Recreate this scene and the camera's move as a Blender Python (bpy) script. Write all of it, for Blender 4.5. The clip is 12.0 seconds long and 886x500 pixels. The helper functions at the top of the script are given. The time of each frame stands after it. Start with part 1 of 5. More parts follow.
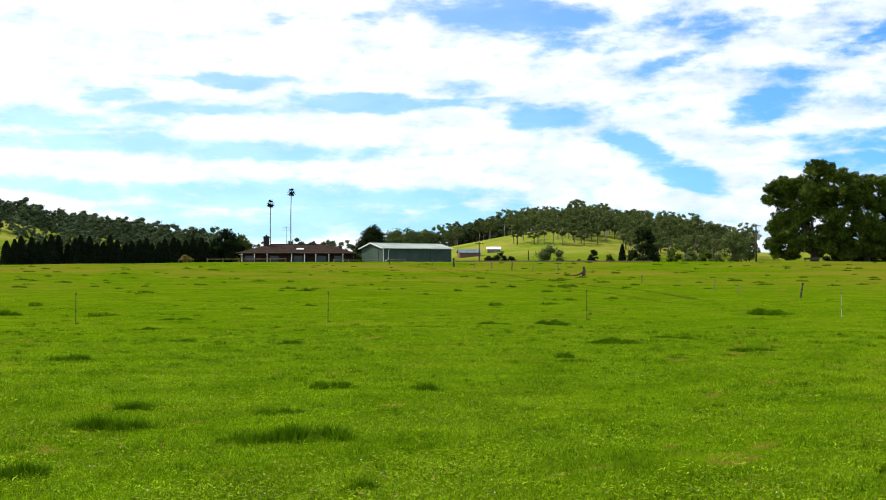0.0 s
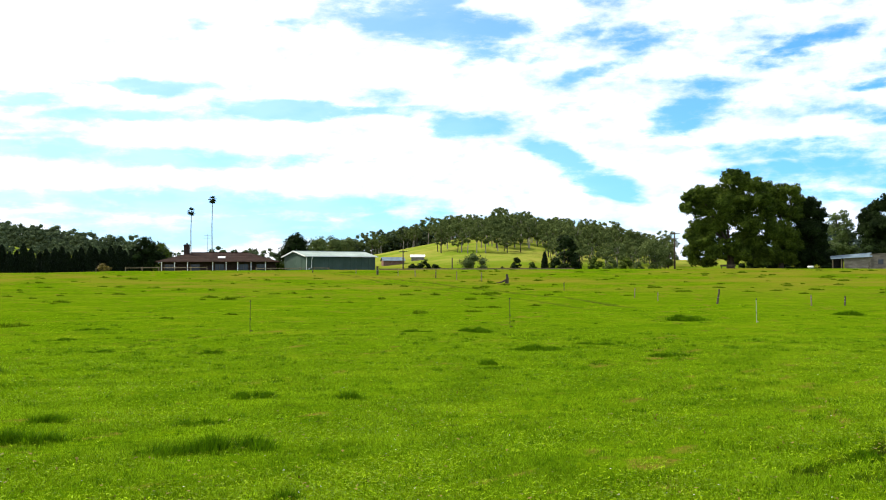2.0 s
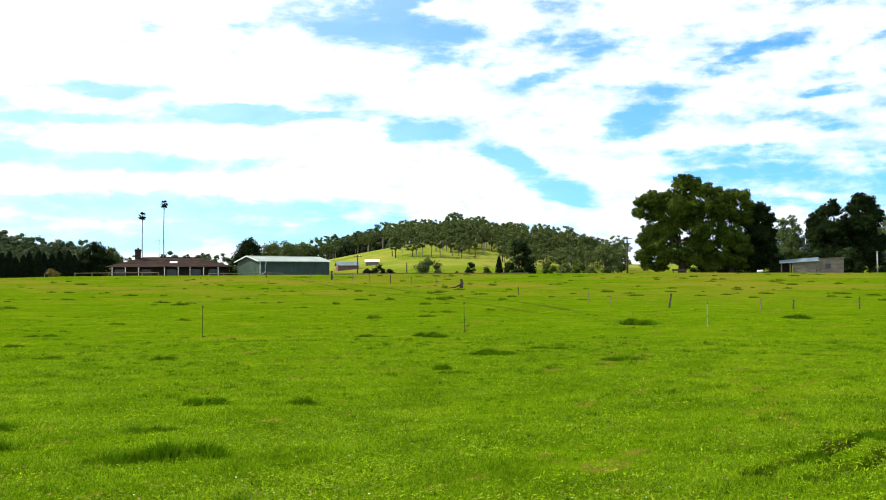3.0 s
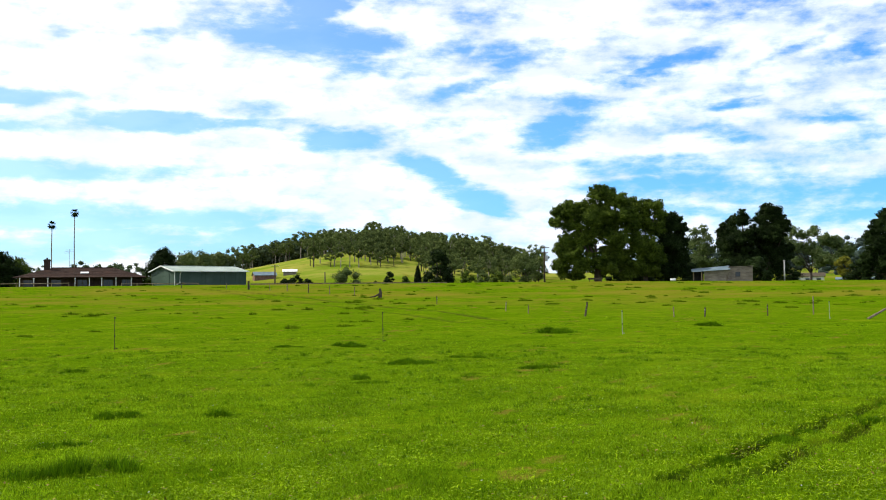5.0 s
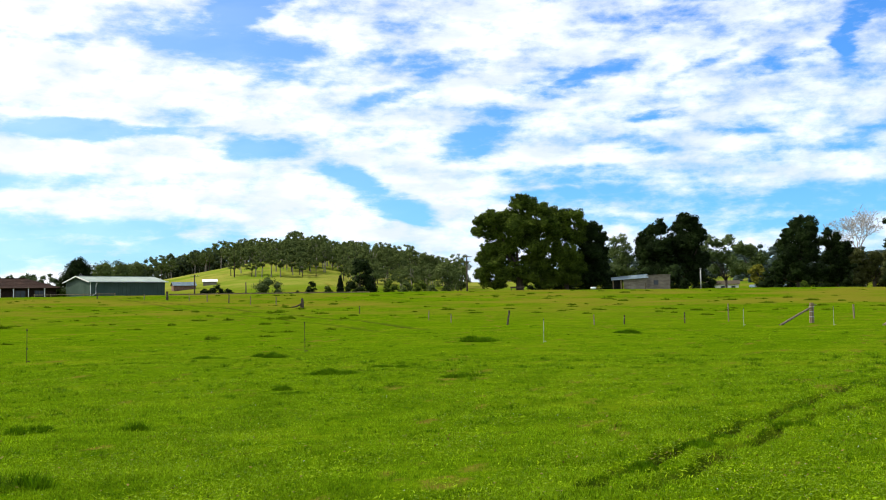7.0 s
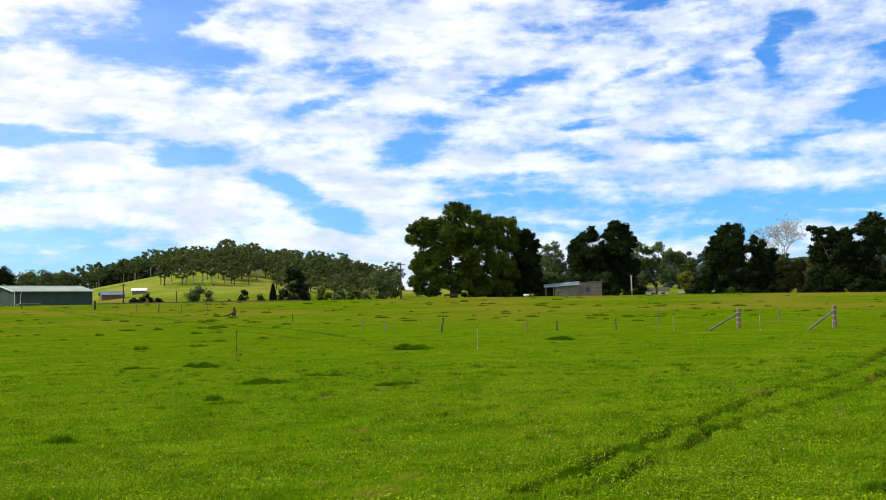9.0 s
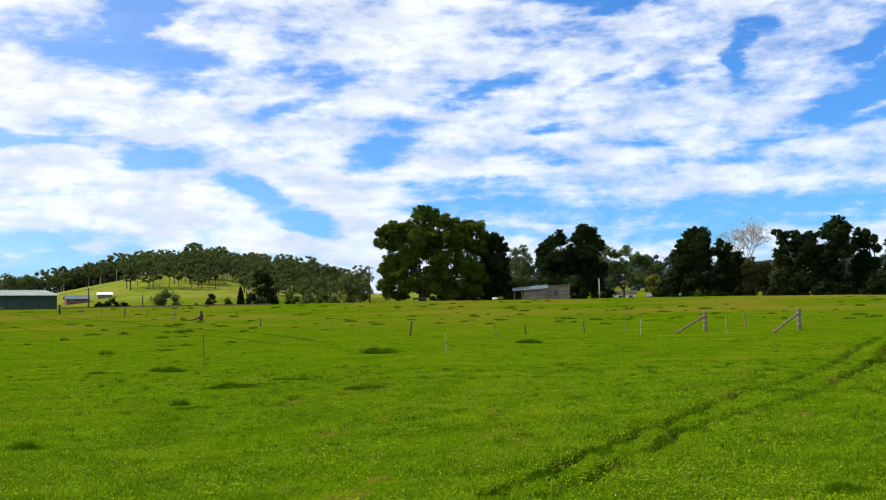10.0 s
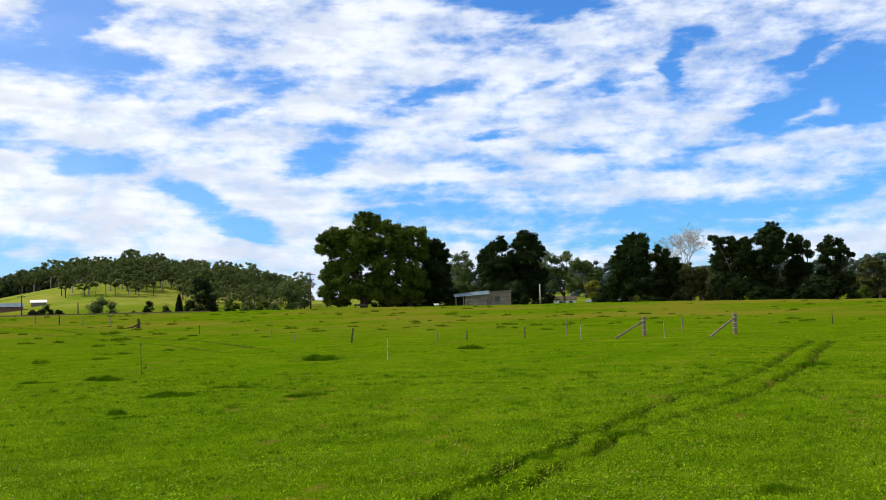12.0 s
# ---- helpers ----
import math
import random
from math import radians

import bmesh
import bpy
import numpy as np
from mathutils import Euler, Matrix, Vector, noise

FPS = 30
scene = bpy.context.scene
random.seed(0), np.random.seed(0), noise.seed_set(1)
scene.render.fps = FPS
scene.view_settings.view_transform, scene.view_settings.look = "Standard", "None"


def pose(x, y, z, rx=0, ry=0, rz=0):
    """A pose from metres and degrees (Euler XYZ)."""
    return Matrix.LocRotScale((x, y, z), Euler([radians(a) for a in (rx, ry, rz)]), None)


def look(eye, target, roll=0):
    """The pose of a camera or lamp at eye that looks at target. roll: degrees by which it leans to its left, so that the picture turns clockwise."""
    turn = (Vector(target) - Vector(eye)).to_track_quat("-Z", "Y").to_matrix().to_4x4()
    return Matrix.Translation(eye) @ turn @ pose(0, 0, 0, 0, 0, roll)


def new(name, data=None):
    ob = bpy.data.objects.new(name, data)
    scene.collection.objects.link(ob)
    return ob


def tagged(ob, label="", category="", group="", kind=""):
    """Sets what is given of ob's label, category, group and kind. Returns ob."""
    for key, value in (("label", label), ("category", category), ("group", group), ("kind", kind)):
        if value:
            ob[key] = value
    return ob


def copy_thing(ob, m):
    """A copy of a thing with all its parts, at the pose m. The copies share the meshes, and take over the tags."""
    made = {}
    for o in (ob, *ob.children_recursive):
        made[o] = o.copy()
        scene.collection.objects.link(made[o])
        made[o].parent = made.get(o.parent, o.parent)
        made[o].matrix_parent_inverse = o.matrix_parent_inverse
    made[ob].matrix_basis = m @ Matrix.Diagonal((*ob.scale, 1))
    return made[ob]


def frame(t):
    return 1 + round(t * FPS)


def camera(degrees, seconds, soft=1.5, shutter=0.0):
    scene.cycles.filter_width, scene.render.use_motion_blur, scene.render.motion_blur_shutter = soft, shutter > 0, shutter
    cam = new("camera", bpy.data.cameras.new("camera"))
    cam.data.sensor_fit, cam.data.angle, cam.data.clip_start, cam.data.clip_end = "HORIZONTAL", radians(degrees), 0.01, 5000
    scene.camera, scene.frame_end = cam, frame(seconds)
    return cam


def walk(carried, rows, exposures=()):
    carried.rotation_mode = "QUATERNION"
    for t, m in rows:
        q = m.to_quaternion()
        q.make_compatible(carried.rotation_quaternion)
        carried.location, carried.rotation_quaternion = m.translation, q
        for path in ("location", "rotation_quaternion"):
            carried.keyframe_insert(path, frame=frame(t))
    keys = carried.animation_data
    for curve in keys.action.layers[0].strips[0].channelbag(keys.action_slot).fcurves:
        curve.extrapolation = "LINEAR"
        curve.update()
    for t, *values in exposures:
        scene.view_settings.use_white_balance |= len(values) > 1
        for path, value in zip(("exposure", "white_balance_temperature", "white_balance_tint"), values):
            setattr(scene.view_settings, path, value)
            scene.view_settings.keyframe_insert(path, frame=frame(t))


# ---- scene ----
# camera: a tripod pan; the lens sits a hand's width ahead of the pan axis
EYE_Z = 1.6
HEAD = 0.09
ROWS = [  # seconds, heading to the right, tilt up, lean
    (0.0, 0.000, 1.157, 0.000),
    (0.5, 0.911, 1.250, -0.068),
    (1.0, 1.946, 1.354, -0.100),
    (1.5, 3.003, 1.462, -0.173),
    (2.0, 4.268, 1.594, -0.214),
    (2.5, 5.515, 1.722, -0.262),
    (3.0, 6.818, 1.848, -0.332),
    (5.0, 11.383, 2.339, -0.585),
    (5.5, 12.478, 2.445, -0.680),
    (6.0, 13.639, 2.575, -0.741),
    (6.5, 14.663, 2.690, -0.859),
    (7.0, 15.723, 2.802, -0.912),
    (9.0, 19.442, 3.168, -1.236),
    (9.5, 20.285, 3.241, -1.284),
    (10.0, 21.207, 3.325, -1.359),
    (10.5, 22.059, 3.397, -1.444),
    (11.0, 22.958, 3.463, -1.539),
    (11.5, 23.730, 3.523, -1.594),
    (12.0, 24.499, 3.587, -1.646),
]
cam = camera(46.9, 12.0, soft=1.0)


def head(yaw, tilt, lean):
    a = radians(yaw)
    return pose(HEAD * math.sin(a), HEAD * math.cos(a) - HEAD, EYE_Z, 90 + tilt, 0, -yaw) @ pose(0, 0, 0, 0, 0, lean)


walk(cam, [(t, head(a, b, c)) for t, a, b, c in ROWS],
     exposures=[(0.0, 0.36), (0.8, 0.38), (1.4, 0.58), (3.2, 0.62), (4.8, 0.40), (7.0, 0.30), (9.5, 0.12), (12.0, 0.05)])

# ---------------------------------------------------------------- light
SUN_AZ, SUN_EL = -64.0, 43.0          # degrees, heading to the right of +y and height


def heading(az, r):
    return r * math.sin(radians(az)), r * math.cos(radians(az))


SUN_DIR = Vector((math.sin(radians(SUN_AZ)) * math.cos(radians(SUN_EL)),
                  math.cos(radians(SUN_AZ)) * math.cos(radians(SUN_EL)), math.sin(radians(SUN_EL))))
sun = new("sun", bpy.data.lights.new("sun", "SUN"))
sun.data.energy, sun.data.angle, sun.data.color = 4.6, radians(0.5), (1.0, 0.95, 0.86)
sun.matrix_world = look(SUN_DIR * 100, (0, 0, 0))

world = bpy.data.worlds.new("sky")
scene.world = world
world.use_nodes = True
wt = world.node_tree
wt.nodes.clear()


def wn(kind, operation="", data_type="", blend_type=""):
    n = wt.nodes.new(kind)
    if operation:
        n.operation = operation
    if data_type:
        n.data_type = data_type
    if blend_type:
        n.blend_type = blend_type
    return n


def wmath(op, a, b=None, c=None, clamp=False):
    n = wt.nodes.new("ShaderNodeMath")
    n.operation, n.use_clamp = op, clamp
    for i, v in enumerate((a, b, c)):
        if v is None:
            continue
        if isinstance(v, (int, float)):
            n.inputs[i].default_value = v
        else:
            wt.links.new(v, n.inputs[i])
    return n.outputs[0]


def smooth_range(value, lo, hi, to_lo=0.0, to_hi=1.0):
    n = wt.nodes.new("ShaderNodeMapRange")
    n.interpolation_type = "SMOOTHSTEP"
    wt.links.new(value, n.inputs["Value"])
    for key, v in (("From Min", lo), ("From Max", hi), ("To Min", to_lo), ("To Max", to_hi)):
        n.inputs[key].default_value = v
    return n.outputs["Result"]


tex = wn("ShaderNodeTexCoord")
sep = wn("ShaderNodeSeparateXYZ")
wt.links.new(tex.outputs["Generated"], sep.inputs[0])
az_deg = wmath("MULTIPLY", wmath("ARCTAN2", sep.outputs[0], sep.outputs[1]), 57.29578)
el_deg = wmath("MULTIPLY", wmath("ARCSINE", sep.outputs[2]), 57.29578)
sky_at = wn("ShaderNodeCombineXYZ")
wt.links.new(az_deg, sky_at.inputs[0])
wt.links.new(el_deg, sky_at.inputs[1])


def sky_noise(sx, sy, detail, rough, distortion, offset, turn=0.0):
    m = wn("ShaderNodeMapping")
    wt.links.new(sky_at.outputs[0], m.inputs[0])
    m.inputs["Location"].default_value = (offset, offset * 0.7, 0)
    m.inputs["Rotation"].default_value = (0, 0, radians(turn))
    m.inputs["Scale"].default_value = (sx, sy, 1)
    n = wn("ShaderNodeTexNoise")
    n.noise_dimensions = "2D"
    wt.links.new(m.outputs[0], n.inputs["Vector"])
    n.inputs["Scale"].default_value = 1.0
    n.inputs["Detail"].default_value, n.inputs["Roughness"].default_value = detail, rough
    n.inputs["Distortion"].default_value = distortion
    return n.outputs["Fac"]


# the cloud sheet: openings of blue between long banks, by heading, height, half sizes and slope
WESTERN = [
    (-20.8, 7.8, 3.6, 0.47, 0, 0.80),
    (-19.4, 6.8, 5.6, 0.53, 0, 0.75),
    (-19.4, 4.4, 6.2, 0.42, -4, 0.80),
    (-18.1, 9.2, 1.4, 0.38, 8, 0.80),
    (-15.0, 3.2, 3.5, 0.24, 0, 0.60),
    (-14.1, 8.7, 3.9, 0.36, 4, 0.75),
    (-12.2, 10.3, 2.7, 0.27, 0, 0.75),
    (-11.4, 6.5, 5.2, 0.37, 0, 0.60),
    (-10.5, 4.3, 4.6, 0.37, 0, 0.80),
    (-9.4, 13.6, 1.1, 0.21, 0, 0.50),
    (-8.9, 2.4, 4.6, 0.56, 0, 0.80),
    (-7.1, 6.7, 4.4, 0.28, 0, 0.50),
    (-5.8, 3.9, 7.8, 0.57, 0, 0.90),
    (-4.4, 14.0, 1.1, 0.48, 0, 0.55),
    (-3.0, 9.3, 4.7, 0.34, 0, 0.90),
    (-2.7, 2.9, 9.4, 0.63, 0, 0.90),
]
WESTERN_LOW = [
]
MIDDLE = [
    (0.5, 10.2, 1.6, 0.37, 0, 0.35),
    (3.7, 3.4, 2.5, 0.28, 0, 0.60),
    (3.7, 14.2, 4.1, 1.02, -6, 1.00),
    (4.4, 16.0, 2.7, 1.28, 35, 1.00),
    (5.9, 8.7, 2.3, 0.59, 0, 1.00),
    (6.8, 12.5, 1.9, 0.48, -10, 0.70),
    (7.5, 12.4, 1.8, 0.42, 10, 0.60),
    (10.2, 7.0, 1.8, 0.52, -18, 1.00),
    (12.1, 5.9, 2.6, 0.58, -25, 1.00),
    (12.3, 13.4, 1.4, 0.78, 0, 0.40),
    (13.0, 15.0, 1.9, 0.36, 0, 0.50),
    (13.7, 4.8, 1.3, 0.40, -25, 1.00),
    (14.5, 11.9, 3.3, 0.44, 18, 0.60),
    (14.6, 13.4, 1.1, 0.52, 0, 0.50),
    (14.8, 12.9, 1.6, 0.34, 0, 0.40),
    (16.9, 8.1, 1.2, 0.39, 0, 0.70),
]
MIDDLE_EAST = [
    (17.5, 8.5, 1.6, 0.56, -10, 0.80),
    (17.9, 9.0, 1.4, 0.77, 10, 1.00),
]
EASTERN = [
    (18.4, 10.6, 1.6, 0.40, 0, 0.50),
    (18.9, 10.4, 2.0, 0.53, 0, 0.50),
    (21.1, 6.9, 1.7, 0.23, 0, 0.40),
    (21.4, 11.9, 1.6, 0.37, 10, 0.50),
    (22.1, 6.9, 3.4, 0.44, 0, 0.60),
    (22.2, 5.5, 1.6, 0.32, 0, 0.60),
    (22.5, 12.3, 1.6, 0.39, 0, 0.50),
    (22.5, 5.8, 3.8, 0.41, 0, 0.80),
    (23.5, 12.1, 2.5, 0.49, 15, 0.80),
    (24.8, 7.1, 1.6, 0.32, 0, 0.50),
    (25.2, 5.5, 6.1, 0.53, 0, 0.70),
    (26.5, 8.6, 1.8, 0.52, -15, 0.60),
    (26.6, 4.2, 4.7, 0.41, 0, 0.70),
    (26.7, 6.7, 1.8, 0.43, 0, 0.50),
    (27.4, 8.0, 1.9, 0.31, 0, 0.60),
    (27.8, 15.1, 3.6, 0.38, 0, 0.50),
    (28.0, 9.9, 2.1, 0.24, 0, 0.70),
    (30.2, 16.7, 3.5, 0.54, -5, 1.10),
    (30.7, 12.7, 2.3, 0.26, 20, 0.40),
    (32.1, 9.0, 1.7, 0.24, -10, 0.50),
    (32.9, 12.1, 1.3, 0.34, 0, 0.40),
]
FAR_EASTERN = [
    (34.0, 5.0, 5.6, 0.50, 0, 0.70),
    (34.2, 12.6, 1.7, 0.69, 0, 0.55),
    (34.5, 5.1, 7.7, 0.72, 0, 0.95),
    (34.8, 3.6, 3.3, 0.65, 0, 0.80),
    (37.1, 7.8, 2.7, 0.25, 0, 0.50),
    (37.8, 13.2, 0.7, 1.26, -18, 0.95),
    (38.9, 14.7, 0.9, 0.41, 0, 0.60),
    (39.0, 4.3, 5.9, 0.37, 0, 0.70),
    (39.2, 8.5, 3.6, 0.27, 10, 0.55),
    (41.4, 5.2, 4.4, 0.54, 8, 0.95),
    (43.7, 10.6, 2.9, 0.59, 22, 1.15),
    (44.7, 13.1, 1.7, 0.35, 15, 0.90),
    (45.1, 9.5, 2.8, 0.35, 5, 0.80),
    (46.6, 11.9, 2.9, 0.98, 12, 1.20),
    (46.8, 5.9, 2.4, 0.82, 12, 1.00),
    (47.6, 10.3, 1.6, 0.86, 0, 1.20),
]
OPENINGS = WESTERN + WESTERN_LOW + MIDDLE + MIDDLE_EAST + EASTERN + FAR_EASTERN
warp_a, warp_b = sky_noise(0.22, 0.75, 5, 0.55, 0.2, 11.0), sky_noise(0.22, 0.75, 5, 0.55, 0.2, 57.0)
warped = wn("ShaderNodeCombineXYZ")
wt.links.new(wmath("ADD", az_deg, wmath("MULTIPLY_ADD", warp_a, 3.6, -1.8)), warped.inputs[0])
wt.links.new(wmath("ADD", el_deg, wmath("MULTIPLY_ADD", warp_b, 1.3, -0.65)), warped.inputs[1])
blue = None
for a, e, ha, he, turn, amount in OPENINGS:
    amount *= 0.78 if a > 25 and e < 9 else 1.3 if a < 6 else 1.1
    shift = wn("ShaderNodeVectorMath", operation="SUBTRACT")
    wt.links.new(warped.outputs[0], shift.inputs[0])
    shift.inputs[1].default_value = (a, e, 0)
    m = wn("ShaderNodeMapping")
    m.vector_type = "TEXTURE"
    wt.links.new(shift.outputs[0], m.inputs[0])
    m.inputs["Rotation"].default_value = (0, 0, radians(turn))
    m.inputs["Scale"].default_value = (ha * (1.4 if a < 6 else 1.2), he * (1.4 if a < 6 else 1.2), 1)
    far = wn("ShaderNodeVectorMath", operation="LENGTH")
    wt.links.new(m.outputs[0], far.inputs[0])
    one = smooth_range(far.outputs["Value"], 0.15, 1.55, amount, 0.0)
    blue = one if blue is None else wmath("MAXIMUM", blue, one)
streaks = sky_noise(0.10, 0.70, 8, 0.55, 0.0, 3.0, 4.0)
puffs = sky_noise(0.40, 0.80, 9, 0.60, 0.0, 29.0, 14.0)
ripples = sky_noise(0.9, 2.2, 6, 0.55, 0.0, 83.0, 16.0)
veil = wmath("ADD", wmath("MULTIPLY_ADD", streaks, 0.36, wmath("MULTIPLY", puffs, 0.46)), wmath("MULTIPLY", ripples, 0.18))
fibres = sky_noise(0.45, 1.9, 7, 0.62, 0.3, 17.0, 22.0)
blue = wmath("MULTIPLY", blue, smooth_range(fibres, 0.30, 0.62, 1.12, 0.84))
east = smooth_range(az_deg, 5.0, 45.0, 0.0, 0.08)
thin = wmath("ADD", wmath("SUBTRACT", 0.62, veil), east)
gap = wmath("ADD", wmath("MULTIPLY", blue, 0.66), wmath("MULTIPLY", thin, 1.95))
haze = smooth_range(az_deg, -26.0, 30.0, 0.64, 1.0)
clear = wmath("MULTIPLY", smooth_range(gap, 0.12, 0.84), haze)
cloud = wmath("SUBTRACT", 1.0, clear, clamp=True)

sky = wn("ShaderNodeTexSky")
sky.sky_type, sky.sun_disc = "NISHITA", False
sky.sun_elevation, sky.sun_rotation = radians(SUN_EL), radians(SUN_AZ)
sky.air_density, sky.dust_density, sky.ozone_density = 1.0, 0.4, 2.0
tint = wn("ShaderNodeMix", data_type="RGBA", blend_type="MULTIPLY")
tint.inputs[0].default_value = 1.0
wt.links.new(sky.outputs[0], tint.inputs[6])
tint.inputs[7].default_value = (0.044, 0.098, 0.168, 1)
near_sun = wn("ShaderNodeVectorMath", operation="DOT_PRODUCT")
wt.links.new(tex.outputs["Generated"], near_sun.inputs[0])
near_sun.inputs[1].default_value = SUN_DIR
glow = smooth_range(near_sun.outputs["Value"], 0.05, 0.75)
cloud_col = wn("ShaderNodeMix", data_type="RGBA")
wt.links.new(glow, cloud_col.inputs[0])
cloud_col.inputs[6].default_value = (0.84, 0.90, 1.02, 1)
cloud_col.inputs[7].default_value = (1.0, 1.0, 1.0, 1)
body_shade = wn("ShaderNodeMix", data_type="RGBA", blend_type="MULTIPLY")
body_shade.inputs[0].default_value = 1.0
wt.links.new(cloud_col.outputs[2], body_shade.inputs[6])
grey = wn("ShaderNodeCombineXYZ")
banks = sky_noise(0.22, 0.7, 5, 0.5, 0.0, 41.0, 10.0)
for k, low in enumerate((0.80, 0.84, 0.90)):
    wt.links.new(smooth_range(banks, 0.34, 0.62, low, 1.04), grey.inputs[k])
wt.links.new(grey.outputs[0], body_shade.inputs[7])
mixed = wn("ShaderNodeMix", data_type="RGBA")
wt.links.new(cloud, mixed.inputs[0])
wt.links.new(tint.outputs[2], mixed.inputs[6])
wt.links.new(body_shade.outputs[2], mixed.inputs[7])
bg = wn("ShaderNodeBackground")
wt.links.new(mixed.outputs[2], bg.inputs[0])
bg.inputs[1].default_value = 1.0
out = wn("ShaderNodeOutputWorld")
wt.links.new(bg.outputs[0], out.inputs[0])


# ---------------------------------------------------------------- materials
def surface(name, dark, light, scale=4.0, rough=0.8, fine=40.0, bump=0.3, metal=0.0, glow_through=0.0, stretch=(1, 1, 1), spread=(0.35, 0.65), island=0.0, gloss=0.0):
    """A worn surface: two scales of noise between two colours, fine relief; glow_through: light that passes leaves."""
    m = bpy.data.materials.new(name)
    m.use_nodes = True
    nt = m.node_tree
    b = nt.nodes["Principled BSDF"]
    tc = nt.nodes.new("ShaderNodeTexCoord")
    mp = nt.nodes.new("ShaderNodeMapping")
    mp.inputs["Scale"].default_value = stretch
    nt.links.new(tc.outputs["Object"], mp.inputs[0])
    big = nt.nodes.new("ShaderNodeTexNoise")
    big.inputs["Scale"].default_value, big.inputs["Detail"].default_value = scale, 6
    small = nt.nodes.new("ShaderNodeTexNoise")
    small.inputs["Scale"].default_value, small.inputs["Detail"].default_value = fine, 4
    for n in (big, small):
        nt.links.new(mp.outputs[0], n.inputs["Vector"])
    add = nt.nodes.new("ShaderNodeMath")
    add.operation = "MULTIPLY_ADD"
    nt.links.new(small.outputs["Fac"], add.inputs[0])
    add.inputs[1].default_value = 0.4
    half = nt.nodes.new("ShaderNodeMath")
    half.operation = "MULTIPLY"
    nt.links.new(big.outputs["Fac"], half.inputs[0])
    half.inputs[1].default_value = 0.6
    nt.links.new(half.outputs[0], add.inputs[2])
    ramp = nt.nodes.new("ShaderNodeValToRGB")
    ramp.color_ramp.elements[0].position, ramp.color_ramp.elements[1].position = spread
    ramp.color_ramp.elements[0].color, ramp.color_ramp.elements[1].color = (*dark, 1), (*light, 1)
    nt.links.new(add.outputs[0], ramp.inputs[0])
    paint = ramp.outputs[0]
    if island:
        geo = nt.nodes.new("ShaderNodeNewGeometry")
        span = nt.nodes.new("ShaderNodeMapRange")
        nt.links.new(geo.outputs["Random Per Island"], span.inputs[0])
        span.inputs[3].default_value, span.inputs[4].default_value = 1 - island, 1 + island
        vary = nt.nodes.new("ShaderNodeVectorMath")
        vary.operation = "SCALE"
        nt.links.new(paint, vary.inputs[0])
        nt.links.new(span.outputs[0], vary.inputs["Scale"])
        paint = vary.outputs[0]
    nt.links.new(paint, b.inputs["Base Color"])
    b.inputs["Roughness"].default_value, b.inputs["Metallic"].default_value = rough, metal
    b.inputs["Specular IOR Level"].default_value = 0.4 if rough < 0.55 else 0.1
    if bump:
        bp = nt.nodes.new("ShaderNodeBump")
        bp.inputs["Strength"].default_value, bp.inputs["Distance"].default_value = bump, 0.02
        nt.links.new(add.outputs[0], bp.inputs["Height"])
        nt.links.new(bp.outputs[0], b.inputs["Normal"])
    if glow_through:
        b.inputs["Specular IOR Level"].default_value = gloss
        tl = nt.nodes.new("ShaderNodeBsdfTranslucent")
        nt.links.new(paint, tl.inputs[0])
        mx = nt.nodes.new("ShaderNodeMixShader")
        mx.inputs[0].default_value = glow_through
        nt.links.new(b.outputs[0], mx.inputs[1])
        nt.links.new(tl.outputs[0], mx.inputs[2])
        nt.links.new(mx.outputs[0], nt.nodes["Material Output"].inputs[0])
    return m


